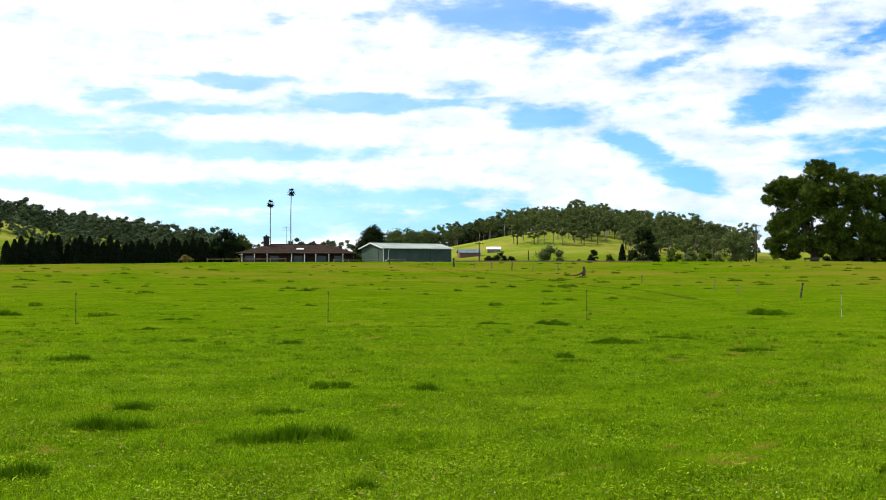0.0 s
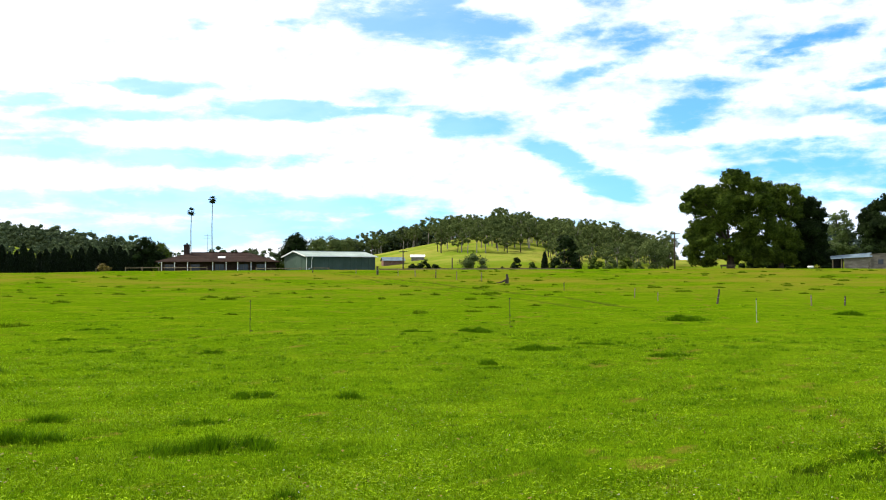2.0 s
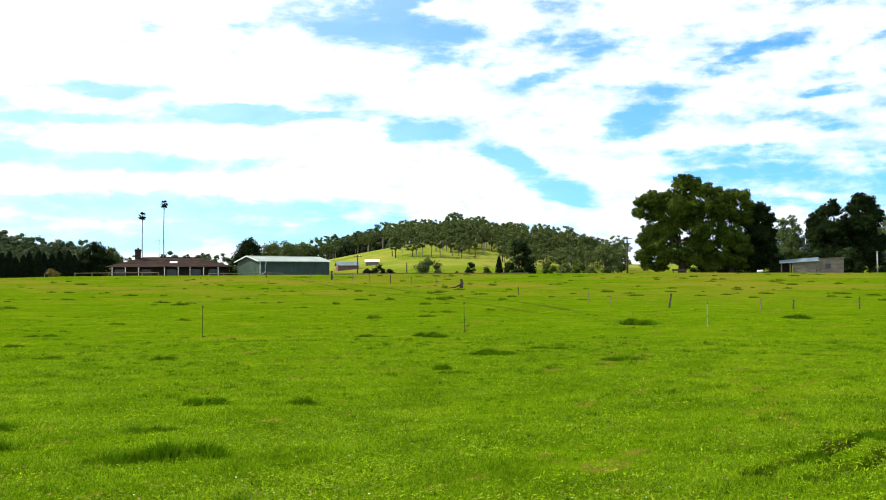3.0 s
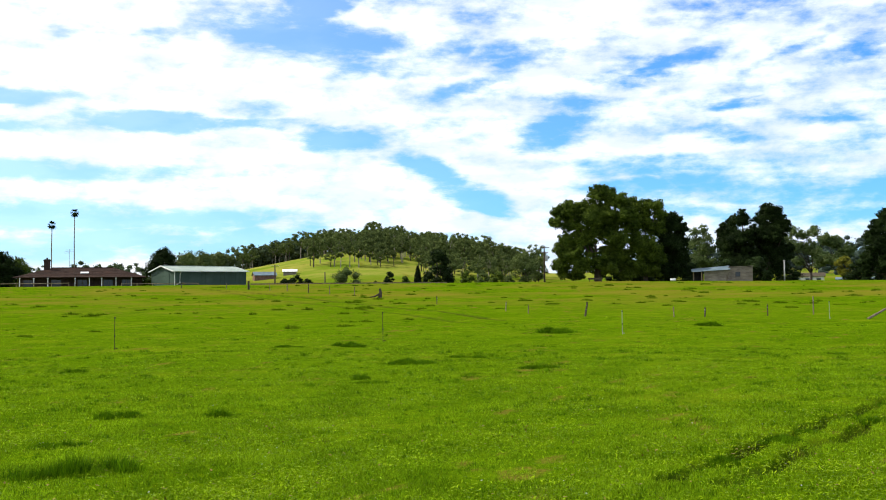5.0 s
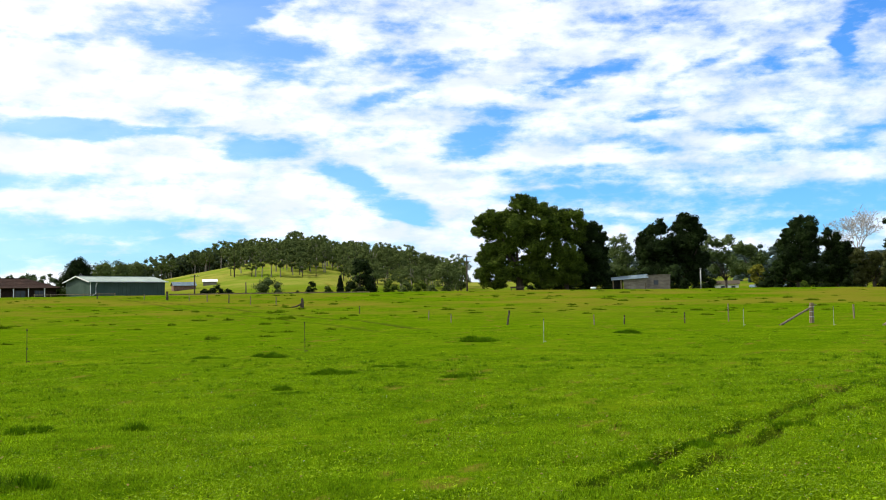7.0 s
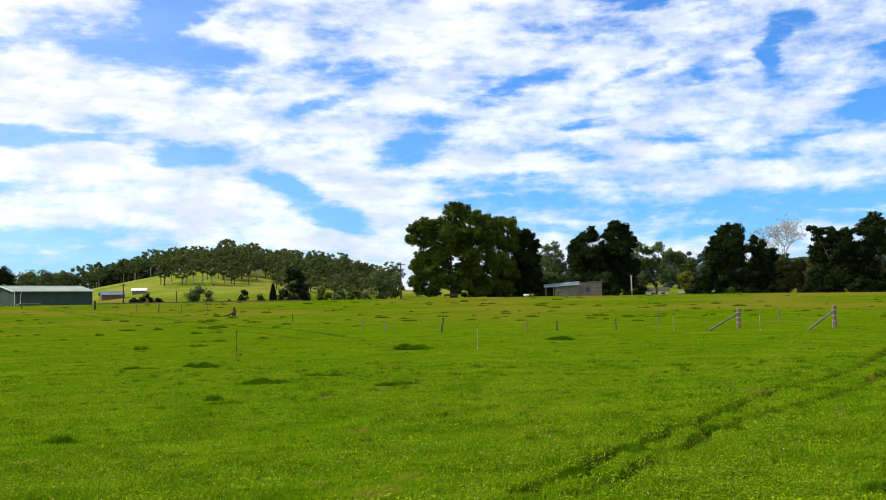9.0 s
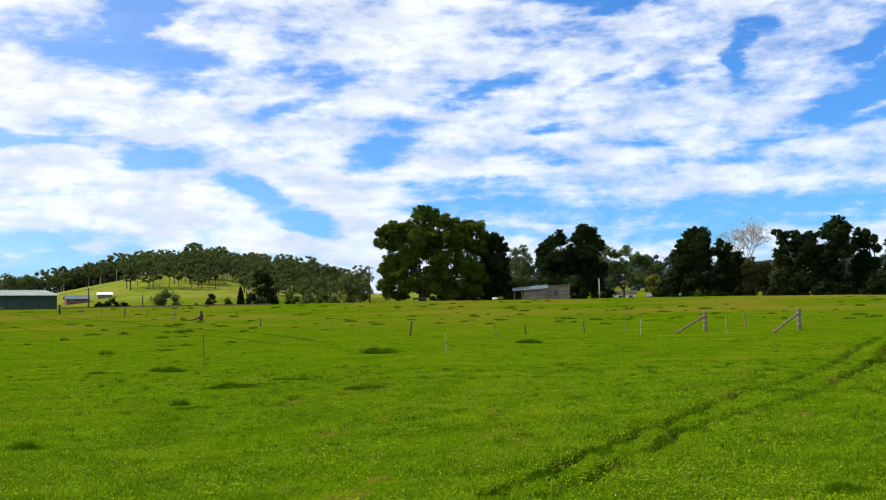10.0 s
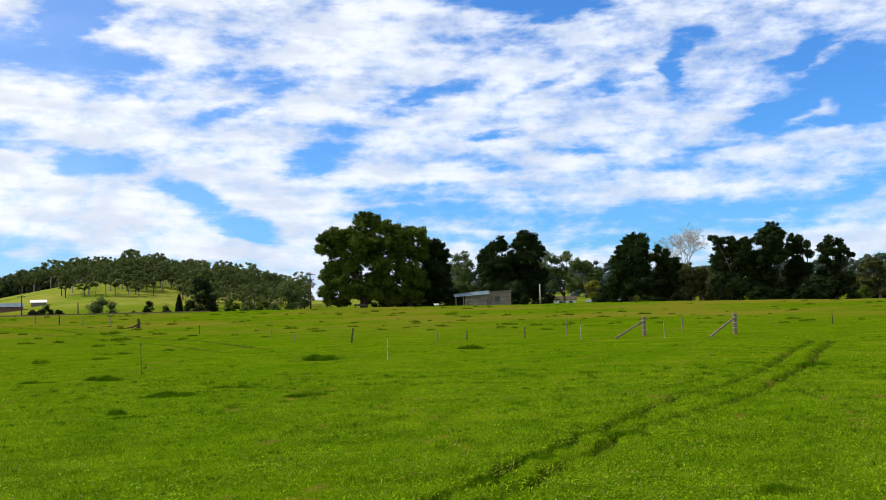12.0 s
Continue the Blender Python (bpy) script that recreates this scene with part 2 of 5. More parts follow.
M = {
    "blade": surface("grass_blade", (0.074, 0.146, 0.003), (0.232, 0.368, 0.009), 0.9, 0.7, 30.0, 0, glow_through=0.4, island=0.5),
    "clover": surface("clover_leaf", (0.075, 0.140, 0.001), (0.260, 0.380, 0.006), 1.5, 0.5, 30.0, 0, glow_through=0.3, island=0.5, gloss=0.02),
    "tuft": surface("tuft_grass", (0.026, 0.074, 0.001), (0.098, 0.200, 0.002), 2.0, 0.6, 20.0, 0, glow_through=0.36, island=0.5, gloss=0.03),
    "rush": surface("rush_grass", (0.052, 0.105, 0.002), (0.135, 0.215, 0.006), 1.2, 0.7, 12.0, 0, glow_through=0.34, island=0.45),
    # tones spread wide to paint sunlit highlights and shade into the broad leaves
    "leaf": surface("broad_leaf", (0.010, 0.024, 0.003), (0.098, 0.138, 0.016), 0.45, 0.6, 5.0, 0, glow_through=0.14, island=0.5, gloss=0.03),
    # near-black: the crowns' deep shade is put into this dark leaf colour
    "leaf_dark_shade": surface("dark_leaf_shade", (0.004, 0.009, 0.003), (0.021, 0.036, 0.008), 0.5, 0.6, 5.0, 0, glow_through=0.06, island=0.5, gloss=0.02),
    "leaf_gum": surface("gum_leaf", (0.036, 0.056, 0.016), (0.128, 0.160, 0.052), 0.25, 0.7, 2.0, 0, glow_through=0.18, island=0.45),
    # far foliage: the haze of distance is mixed into these two leaf colours
    "leaf_far_haze": surface("hazed_far_leaf", (0.034, 0.050, 0.026), (0.098, 0.126, 0.060), 0.08, 0.8, 1.0, 0, glow_through=0.1, island=0.4),
    "leaf_ridge_haze": surface("hazed_ridge_leaf", (0.018, 0.032, 0.026), (0.045, 0.066, 0.050), 0.06, 0.8, 1.0, 0),
    "leaf_pale": surface("pale_leaf", (0.045, 0.080, 0.018), (0.115, 0.155, 0.045), 0.5, 0.55, 5.0, 0, glow_through=0.2, island=0.45, gloss=0.12),
    "leaf_olive": surface("olive_leaf", (0.030, 0.036, 0.009), (0.075, 0.082, 0.022), 0.6, 0.55, 5.0, 0, glow_through=0.12, island=0.4, gloss=0.1),
    "leaf_yellow": surface("yellowing_leaf", (0.10, 0.105, 0.012), (0.20, 0.20, 0.03), 0.6, 0.55, 5.0, 0, glow_through=0.2, island=0.4),
    "cypress": surface("cypress_leaf", (0.005, 0.011, 0.005), (0.016, 0.026, 0.009), 1.0, 0.6, 8.0, 0),
    "rust_leaf": surface("rust_leaf", (0.10, 0.075, 0.012), (0.22, 0.165, 0.030), 1.0, 0.6, 8.0, 0),
    "bark": surface("bark", (0.025, 0.02, 0.015), (0.075, 0.06, 0.045), 2.0, 0.9, 20.0, 0.6, stretch=(1, 1, 0.25)),
    "bark_pale": surface("pale_bark", (0.13, 0.115, 0.095), (0.28, 0.25, 0.21), 2.0, 0.85, 20.0, 0.4, stretch=(1, 1, 0.25)),
    "post": surface("weathered_wood", (0.085, 0.066, 0.038), (0.28, 0.222, 0.138), 3.0, 0.9, 30.0, 0.6, stretch=(2, 2, 0.2)),
    "post_dark": surface("dark_wood", (0.032, 0.025, 0.017), (0.095, 0.076, 0.052), 3.0, 0.9, 30.0, 0.6, stretch=(2, 2, 0.2)),
    "plastic": surface("white_plastic", (0.55, 0.55, 0.50), (0.78, 0.78, 0.74), 8.0, 0.5, 60.0, 0),
    "pale_stake": surface("pale_stake", (0.30, 0.31, 0.26), (0.48, 0.49, 0.43), 8.0, 0.6, 60.0, 0),
    "twig": surface("grey_twig", (0.24, 0.23, 0.21), (0.45, 0.43, 0.40), 2.0, 0.85, 20.0, 0),
    "steel": surface("galvanised_steel", (0.30, 0.31, 0.32), (0.50, 0.51, 0.52), 6.0, 0.45, 50.0, 0.1, metal=0.7),
    "black": surface("black_plastic", (0.012, 0.012, 0.012), (0.03, 0.03, 0.03), 8.0, 0.5, 60.0, 0),
    "roof_tile": surface("brown_roof_tile", (0.018, 0.010, 0.007), (0.050, 0.026, 0.017), 0.8, 0.85, 9.0, 0.4),
    "roof_pale": surface("pale_roof_steel", (0.22, 0.265, 0.225), (0.32, 0.37, 0.325), 0.5, 0.75, 6.0, 0.05),
    "roof_blue": surface("blue_grey_roof", (0.075, 0.110, 0.130), (0.150, 0.195, 0.220), 0.6, 0.85, 8.0, 0.1),
    "shed_wall": surface("grey_green_wall", (0.034, 0.058, 0.042), (0.058, 0.088, 0.066), 0.5, 0.6, 6.0, 0.05),
    # homestead brick with the verandah's shade put into its colour; also on the chimney
    "wall_dark": surface("shaded_brick", (0.022, 0.015, 0.012), (0.055, 0.036, 0.028), 3.0, 0.9, 20.0, 0.3),
    "trim_white": surface("white_trim", (0.60, 0.60, 0.57), (0.78, 0.78, 0.75), 2.0, 0.6, 20.0, 0),
    "brick": surface("dull_brick", (0.10, 0.055, 0.04), (0.20, 0.12, 0.09), 3.0, 0.9, 20.0, 0.3),
    "board": surface("old_weatherboard", (0.115, 0.100, 0.080), (0.27, 0.235, 0.185), 1.0, 0.9, 12.0, 0.3, stretch=(1, 1, 3)),
    # near-black paint for the shade inside the hut's open bay
    "bay_shade": surface("painted_bay_shade", (0.01, 0.01, 0.01), (0.03, 0.028, 0.025), 2.0, 0.9, 10.0, 0),
    "concrete": surface("grey_concrete", (0.25, 0.25, 0.24), (0.42, 0.42, 0.40), 2.0, 0.9, 20.0, 0.2),
}
glass = bpy.data.materials.new("window_glass")
glass.use_nodes = True
glass.node_tree.nodes["Principled BSDF"].inputs["Base Color"].default_value = (0.02, 0.025, 0.03, 1)
glass.node_tree.nodes["Principled BSDF"].inputs["Roughness"].default_value = 0.08
M["glass"] = glass


# ---------------------------------------------------------------- mesh helpers
def mesh_of(name, verts, faces, material, smooth=False):
    me = bpy.data.meshes.new(name)
    me.from_pydata([tuple(v) for v in verts], [], [tuple(f) for f in faces])
    me.materials.append(material)
    if smooth:
        me.polygons.foreach_set("use_smooth", [True] * len(me.polygons))
    me.update()
    return me


def fast_mesh(name, verts, per_face, material):
    """A mesh from a numpy array of corners, per_face corners to each face."""
    me = bpy.data.meshes.new(name)
    n = len(verts)
    k = n // per_face
    me.vertices.add(n)
    me.vertices.foreach_set("co", np.ascontiguousarray(verts, dtype=np.float32).ravel())
    me.loops.add(n)
    me.loops.foreach_set("vertex_index", np.arange(n, dtype=np.int32))
    me.polygons.add(k)
    me.polygons.foreach_set("loop_start", np.arange(0, n, per_face, dtype=np.int32))
    me.polygons.foreach_set("loop_total", np.full(k, per_face, dtype=np.int32))
    me.materials.append(material)
    me.update()
    return me


def part(name, me, parent, label=""):
    ob = new(name, me)
    ob.parent = parent
    return tagged(ob, label)


def thing(name, x, y, z, turn=0.0, label="", category="", group="", kind=""):
    ob = new(name)
    ob.empty_display_size = 0.2
    ob.matrix_basis = pose(x, y, z, 0, 0, turn)
    return tagged(ob, label, category, group, kind)


def box(x0, x1, y0, y1, z0, z1, bevel=0.0):
    """Corners and faces of a block, with its upright edges cut."""
    b = min(bevel, (x1 - x0) / 3, (y1 - y0) / 3)
    if b <= 0:
        ring = [(x0, y0), (x1, y0), (x1, y1), (x0, y1)]
    else:
        ring = [(x0 + b, y0), (x1 - b, y0), (x1, y0 + b), (x1, y1 - b), (x1 - b, y1), (x0 + b, y1), (x0, y1 - b), (x0, y0 + b)]
    n = len(ring)
    verts = [(x, y, z0) for x, y in ring] + [(x, y, z1) for x, y in ring]
    faces = [tuple(range(n))[::-1], tuple(range(n, 2 * n))] + [(i, (i + 1) % n, n + (i + 1) % n, n + i) for i in range(n)]
    return verts, faces


def join(*pieces):
    verts, faces = [], []
    for v, f in pieces:
        k = len(verts)
        verts += list(v)
        faces += [tuple(i + k for i in q) for q in f]
    return verts, faces


def moved(piece, m):
    return [tuple(m @ Vector(v)) for v in piece[0]], piece[1]


def tube(points, radii, sides=7):
    """A tapered round limb through points."""
    verts, faces = [], []
    pts = [Vector(p) for p in points]
    for i, (p, r) in enumerate(zip(pts, radii)):
        d = (pts[min(i + 1, len(pts) - 1)] - pts[max(i - 1, 0)]).normalized()
        u = d.orthogonal().normalized() if abs(d.z) < 0.95 else Vector((1, 0, 0)).cross(d).normalized()
        w = d.cross(u)
        for k in range(sides):
            a = 2 * math.pi * k / sides
            verts.append(tuple(p + (u * math.cos(a) + w * math.sin(a)) * r))
    for i in range(len(pts) - 1):
        for k in range(sides):
            a, b = i * sides + k, i * sides + (k + 1) % sides
            faces.append((a, b, b + sides, a + sides))
    faces += [tuple(range(sides))[::-1], tuple(range(len(verts) - sides, len(verts)))]
    return verts, faces


# ---------------------------------------------------------------- the lie of the land
def smooth_table(az, el, width):
    a = np.arange(-180, 180.01, 0.25)
    v = np.interp(a, az, el)
    k = np.exp(-0.5 * (np.arange(-4 * width, 4 * width + 0.01, 0.25) / width) ** 2)
    v = np.convolve(np.pad(v, len(k) // 2, mode="edge"), k / k.sum(), mode="valid")
    return a, v[:len(a)]


CREST_R, RIDGE_R = 172.0, 600.0
CREST = smooth_table([-180, -40, -23, -12, 0, 20, 34, 41, 48, 70, 180], [0.3, 0.3, 0.31, 0.49, 0.52, 0.50, 0.40, 0.31, 0.16, 0.1, 0.3], 2.0)
RIDGE = smooth_table([-180, -60, -30, -23.5, -22, -20.75, -19.9, -19, -17.9, -16.5, -15, -13, -11, -8, -5, -2, 0.5, 3.7, 6, 8.7, 11, 13.6, 16, 17.5, 20, 30, 33, 40, 47, 60, 90, 180],
                     [0.5, 0.8, 2.7, 2.6, 2.2, 1.8, 1.9, 1.75, 1.55, 1.35, 1.05, 0.9, 0.85, 0.7, 0.6, 0.9, 1.35, 1.95, 2.3, 2.3, 1.9, 1.6, 1.0, 0.9, 1.0, 1.1, 1.1, 0.9, 1.0, 0.8, 0.5, 0.5], 0.8)


def ground_z(x, y):
    """Height of the land: a level near field, a slope up to a crest, a dip, and wooded hills beyond."""
    r = np.hypot(x, y)
    az = np.degrees(np.arctan2(x, y))
    zc = 1.6 + np.tan(np.radians(np.interp(az, *CREST))) * CREST_R
    zr = 1.6 + np.tan(np.radians(np.interp(az, *RIDGE))) * RIDGE_R
    u = np.clip((r - 58) / (CREST_R - 58), 0, 1)
    z = zc * u ** 1.8
    past = r > CREST_R
    z = np.where(past, zc - 0.028 * np.minimum(r - CREST_R, 70), z)
    s = np.clip((r - 250) / (RIDGE_R - 250), 0, 1)
    s = s * s * (3 - 2 * s)
    z = np.where(r > 250, z + (zr - z) * s, z)
    d = np.clip((r - 640) / 900, 0, 1)
    z = np.where(r > 640, zr + (-8.0 - zr) * d * d * (3 - 2 * d), z)
    roll = 0.05 * np.sin(x * 0.31 + 1.0) * np.cos(y * 0.23) + 0.018 * np.sin(x * 1.7 + y * 0.9) * np.sin(y * 1.3 - x * 0.4)
    return z + roll * np.clip((r - 2) / 8, 0, 1) * np.clip(3 - r / 90, 0, 1)


RUTS = [  # the wheel tracks: points along each, half width
    (0.11, 0.85, [(32.93, 33.83), (27.27, 28.72), (22.16, 23.94), (17.48, 19.68), (13.93, 16.69), (12.21, 15.44), (10.27, 14.02), (8.99, 12.85), (7.67, 11.75), (6.56, 10.95), (5.81, 10.25), (5.03, 9.55), (4.37, 8.88), (3.88, 8.47), (3.61, 8.18)]),
    (0.12, 0.62, [(15.09, 16.59), (12.52, 14.27), (10.75, 13.05), (9.55, 12.36), (8.25, 11.54), (7.42, 10.99), (6.55, 10.17), (5.75, 9.48), (5.03, 8.84), (4.63, 8.47), (4.04, 7.9)]),
    (0.14, 1.0, [(33.21, 32.97), (25.92, 26.39), (20.84, 21.45), (19.23, 20.08), (16.7, 17.99), (14.52, 16.05)]),
    (0.35, 0.8, [(-5.53, 156.14), (1.24, 140.59), (7.76, 120.98), (11.54, 96.61), (15.23, 77.14), (14.66, 61.25), (14.64, 55.28)]),
    (0.35, 0.45, [(-1.91, 143.82), (6.62, 103.17), (10.15, 84.99), (11.43, 65.42), (11.95, 53.24)]),
    (0.12, 0.45, [(14.14, 14.8), (13.02, 13.31), (12.6, 12.4), (11.44, 10.75)]),
]


RUT_DEEP = 0.16


def rut_at(x, y):
    """0 off the wheel tracks to 1 in the middle of one."""
    best = np.zeros_like(x)
    for half, amount, pts in RUTS:
        for (ax, ay), (bx, by) in zip(pts, pts[1:]):
            dx, dy = bx - ax, by - ay
            t = np.clip(((x - ax) * dx + (y - ay) * dy) / (dx * dx + dy * dy), 0, 1)
            d = np.hypot(x - ax - t * dx, y - ay - t * dy)
            d = d + 0.05 * np.sin(x * 5.1 + y * 3.7) + 0.04 * np.sin(x * 11.0 - y * 8.0)
            best = np.maximum(best, amount * np.clip(1.3 - d / half, 0, 1))
    return best


def patch(x, y):
    """Smooth uneven patches between 0 and 1."""
    v = np.sin(x + 1.7 * np.sin(0.6 * y + 0.4)) * np.cos(0.9 * y + 1.3 * np.sin(0.7 * x)) + 0.6 * np.sin(2.3 * x - 1.9 * y + np.sin(1.1 * y))
    return 0.5 + 0.31 * v


def thatch_at(x, y):
    """0 on living turf to 1 on worn patches of dry thatch."""
    v = patch(x * 3.1 + 2.0, y * 3.1) * 0.5 + patch(x * 7.3, y * 7.3 + 5.0) * 0.3 + patch(x * 0.8 + 7.0, y * 0.8) * 0.35
    return np.clip((v - 0.80) / 0.12, 0, 1)


def land(x, y):
    return float(ground_z(np.array([x]), np.array([y]))[0])


def standing(az, r):
    x, y = heading(az, r)
    return x, y, land(x, y)


SECTOR = np.concatenate([np.arange(-180, -32, 4.0), np.arange(-32, 56, 0.2), np.arange(56, 180, 4.0)])
RADII = np.concatenate([[0.5, 2, 3.5, 5], np.geomspace(6, 60, 380), np.geomspace(61.5, 700, 130), np.geomspace(760, 4600, 12)])
gx = RADII[:, None] * np.sin(np.radians(SECTOR))[None]
gy = RADII[:, None] * np.cos(np.radians(SECTOR))[None]
gz = ground_z(gx.ravel(), gy.ravel()) - rut_at(gx.ravel(), gy.ravel()) * RUT_DEEP
nr, na = gx.shape
verts = np.stack([gx.ravel(), gy.ravel(), gz], 1)
ii, jj = np.meshgrid(np.arange(nr - 1), np.arange(na), indexing="ij")
quads = np.stack([ii * na + jj, ii * na + (jj + 1) % na, (ii + 1) * na + (jj + 1) % na, (ii + 1) * na + jj], -1).reshape(-1, 4)[:, ::-1]
gm = bpy.data.meshes.new("ground")
allv = np.vstack([verts, [[0, 0, 0]]])
faces = [tuple(int(i) for i in q) for q in quads] + [(int((j + 1) % na), int(j), len(allv) - 1) for j in range(na)]
gm.from_pydata([tuple(v) for v in allv.tolist()], [], faces)
gm.polygons.foreach_set("use_smooth", [True] * len(gm.polygons))
worn = gm.attributes.new("worn", "FLOAT", "POINT")
thatch = gm.attributes.new("thatch", "FLOAT", "POINT")
thatch.data.foreach_set("value", np.append(thatch_at(gx.ravel(), gy.ravel()) * (np.hypot(gx, gy).ravel() > 5) * np.repeat(((SECTOR > -32) & (SECTOR < 55.5))[None], nr, 0).ravel(), 0).astype(np.float32))
worn.data.foreach_set("value", np.append(np.clip(rut_at(gx.ravel(), gy.ravel()), 0, 1), 0).astype(np.float32))


def pasture():
    m = bpy.data.materials.new("pasture")
    m.use_nodes = True
    nt = m.node_tree
    b = nt.nodes["Principled BSDF"]
    b.inputs["Roughness"].default_value = 0.9
    b.inputs["Specular IOR Level"].default_value = 0.0
    tc = nt.nodes.new("ShaderNodeTexCoord")

    def fac(scale, detail=6.0, rough=0.6):
        n = nt.nodes.new("ShaderNodeTexNoise")
        n.inputs["Scale"].default_value, n.inputs["Detail"].default_value, n.inputs["Roughness"].default_value = scale, detail, rough
        nt.links.new(tc.outputs["Object"], n.inputs["Vector"])
        return n.outputs["Fac"]

    def step(value, lo, hi):
        n = nt.nodes.new("ShaderNodeMapRange")
        n.interpolation_type = "SMOOTHSTEP"
        nt.links.new(value, n.inputs[0])
        n.inputs[1].default_value, n.inputs[2].default_value = lo, hi
        return n.outputs[0]

    def mix(f, a, c):
        n = nt.nodes.new("ShaderNodeMix")
        n.data_type = "RGBA"
        nt.links.new(f, n.inputs[0])
        for i, v in ((6, a), (7, c)):
            if isinstance(v, tuple):
                n.inputs[i].default_value = (*v, 1)
            else:
                nt.links.new(v, n.inputs[i])
        return n.outputs[2]

    green = mix(step(fac(0.12), 0.35, 0.65), (0.056, 0.108, 0.001), (0.080, 0.138, 0.002))
    green = mix(step(fac(1.6, 9.0, 0.7), 0.40, 0.68), green, (0.034, 0.080, 0.001))
    green = mix(step(fac(0.55, 9.0, 0.75), 0.46, 0.62), green, (0.030, 0.072, 0.001))
    green = mix(step(fac(0.22, 9.0, 0.72), 0.50, 0.66), green, (0.100, 0.135, 0.004))
    green = mix(step(fac(14.0, 6.0, 0.7), 0.44, 0.66), green, (0.105, 0.168, 0.002))
    green = mix(step(fac(5.5, 8.0, 0.8), 0.50, 0.66), green, (0.030, 0.074, 0.001))
    # drier, seeding grass higher on the slope
    dry = step(fac(0.045, 8.0, 0.65), 0.42, 0.62)
    sep2 = nt.nodes.new("ShaderNodeSeparateXYZ")
    nt.links.new(tc.outputs["Object"], sep2.inputs[0])
    up = step(sep2.outputs[2], -0.15, 0.9)
    both = nt.nodes.new("ShaderNodeMath")
    both.operation = "MULTIPLY"
    nt.links.new(dry, both.inputs[0])
    nt.links.new(up, both.inputs[1])
    green = mix(both.outputs[0], green, (0.120, 0.118, 0.010))
    hill = step(sep2.outputs[2], 3.6, 9.0)
    green = mix(hill, green, mix(step(fac(0.03, 7.0, 0.65), 0.4, 0.62), (0.110, 0.160, 0.012), (0.20, 0.20, 0.035)))
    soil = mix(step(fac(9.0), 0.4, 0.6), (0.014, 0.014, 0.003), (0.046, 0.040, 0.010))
    at = nt.nodes.new("ShaderNodeAttribute")
    at.attribute_name = "worn"
    bare = nt.nodes.new("ShaderNodeMath")
    bare.operation = "MULTIPLY"
    nt.links.new(at.outputs["Fac"], bare.inputs[0])
    nt.links.new(step(fac(3.0), 0.22, 0.42), bare.inputs[1])
    final = mix(bare.outputs[0], green, soil)
    th = nt.nodes.new("ShaderNodeAttribute")
    th.attribute_name = "thatch"
    final = mix(th.outputs["Fac"], final, mix(step(fac(22.0, 5.0, 0.7), 0.38, 0.62), (0.066, 0.070, 0.006), (0.155, 0.125, 0.018)))
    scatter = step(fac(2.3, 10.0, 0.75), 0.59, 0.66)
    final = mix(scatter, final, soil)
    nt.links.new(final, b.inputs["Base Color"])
    bp = nt.nodes.new("ShaderNodeBump")
    bp.inputs["Strength"].default_value, bp.inputs["Distance"].default_value = 0.5, 0.05
    nt.links.new(fac(7.0, 9.0, 0.75), bp.inputs["Height"])
    nt.links.new(bp.outputs[0], b.inputs["Normal"])
    return m


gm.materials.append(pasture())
ground = tagged(new("ground", gm), "rolling green pasture with short patchy grass and worn wheel ruts", "ground", kind="structure")


# ---------------------------------------------------------------- grass
def blades(rng, x, y, height, width, lean, bend=0.5):
    """Corner array of narrow three-cornered blades standing on the land."""
    n = len(x)
    z = ground_z(x, y) - rut_at(x, y) * RUT_DEEP
    a = rng.uniform(0, 2 * np.pi, n)
    dx, dy = np.cos(a) * width / 2, np.sin(a) * width / 2
    b = rng.uniform(0, 2 * np.pi, n)
    l = lean * height * rng.uniform(0.2, 1.0, n)
    out_v = np.empty((n, 3, 3))
    out_v[:, 0] = np.stack([x - dx, y - dy, z - 0.01], 1)
    out_v[:, 1] = np.stack([x + dx, y + dy, z - 0.01], 1)
    out_v[:, 2] = np.stack([x + np.cos(b) * l, y + np.sin(b) * l, z + height], 1)
    return out_v.reshape(-1, 3)


def scatter_polar(rng, n, r0, r1, a0=-25.0, a1=50.0):
    r = r0 * (r1 / r0) ** rng.random(n)
    a = np.radians(rng.uniform(a0, a1, n))
    return r * np.sin(a), r * np.cos(a)


rng = np.random.default_rng(5)
sheets = []
for n, r0, r1, h0, h1, w in ((380000, 6.2, 22.0, 0.012, 0.048, 0.010), (330000, 10.0, 58.0, 0.015, 0.045, 0.015)):
    x, y = scatter_polar(rng, n, r0, r1)
    rough = patch(x * 1.3, y * 1.3) * 0.6 + patch(x * 4.1 + 9, y * 4.1) * 0.4
    fade = np.clip((r1 - np.hypot(x, y)) / (0.55 * r1), 0, 1)
    keep = (rng.random(n) < fade) & (rough + rng.normal(0, 0.22, n) > 0.33) & (rng.random(n) > np.maximum(rut_at(x, y) * 0.75, thatch_at(x, y) * 0.85))
    x, y, rough = x[keep], y[keep], rough[keep]
    h = rng.uniform(h0, h1, len(x)) * (0.4 + 1.2 * np.clip(rough, 0, 1) ** 1.5)
    sheets.append(blades(rng, x, y, h, w, 1.5))
x, y = scatter_polar(rng, 90000, 1.2, 16.0, 52.0, 333.0)
sheets.append(blades(rng, x, y, rng.uniform(0.012, 0.045, len(x)), 0.012, 1.5))
tagged(new("grass", fast_mesh("grass", np.concatenate(sheets), 3, M["blade"])), "short bright green pasture grass, trodden and patchy", "grass", kind="stuff")


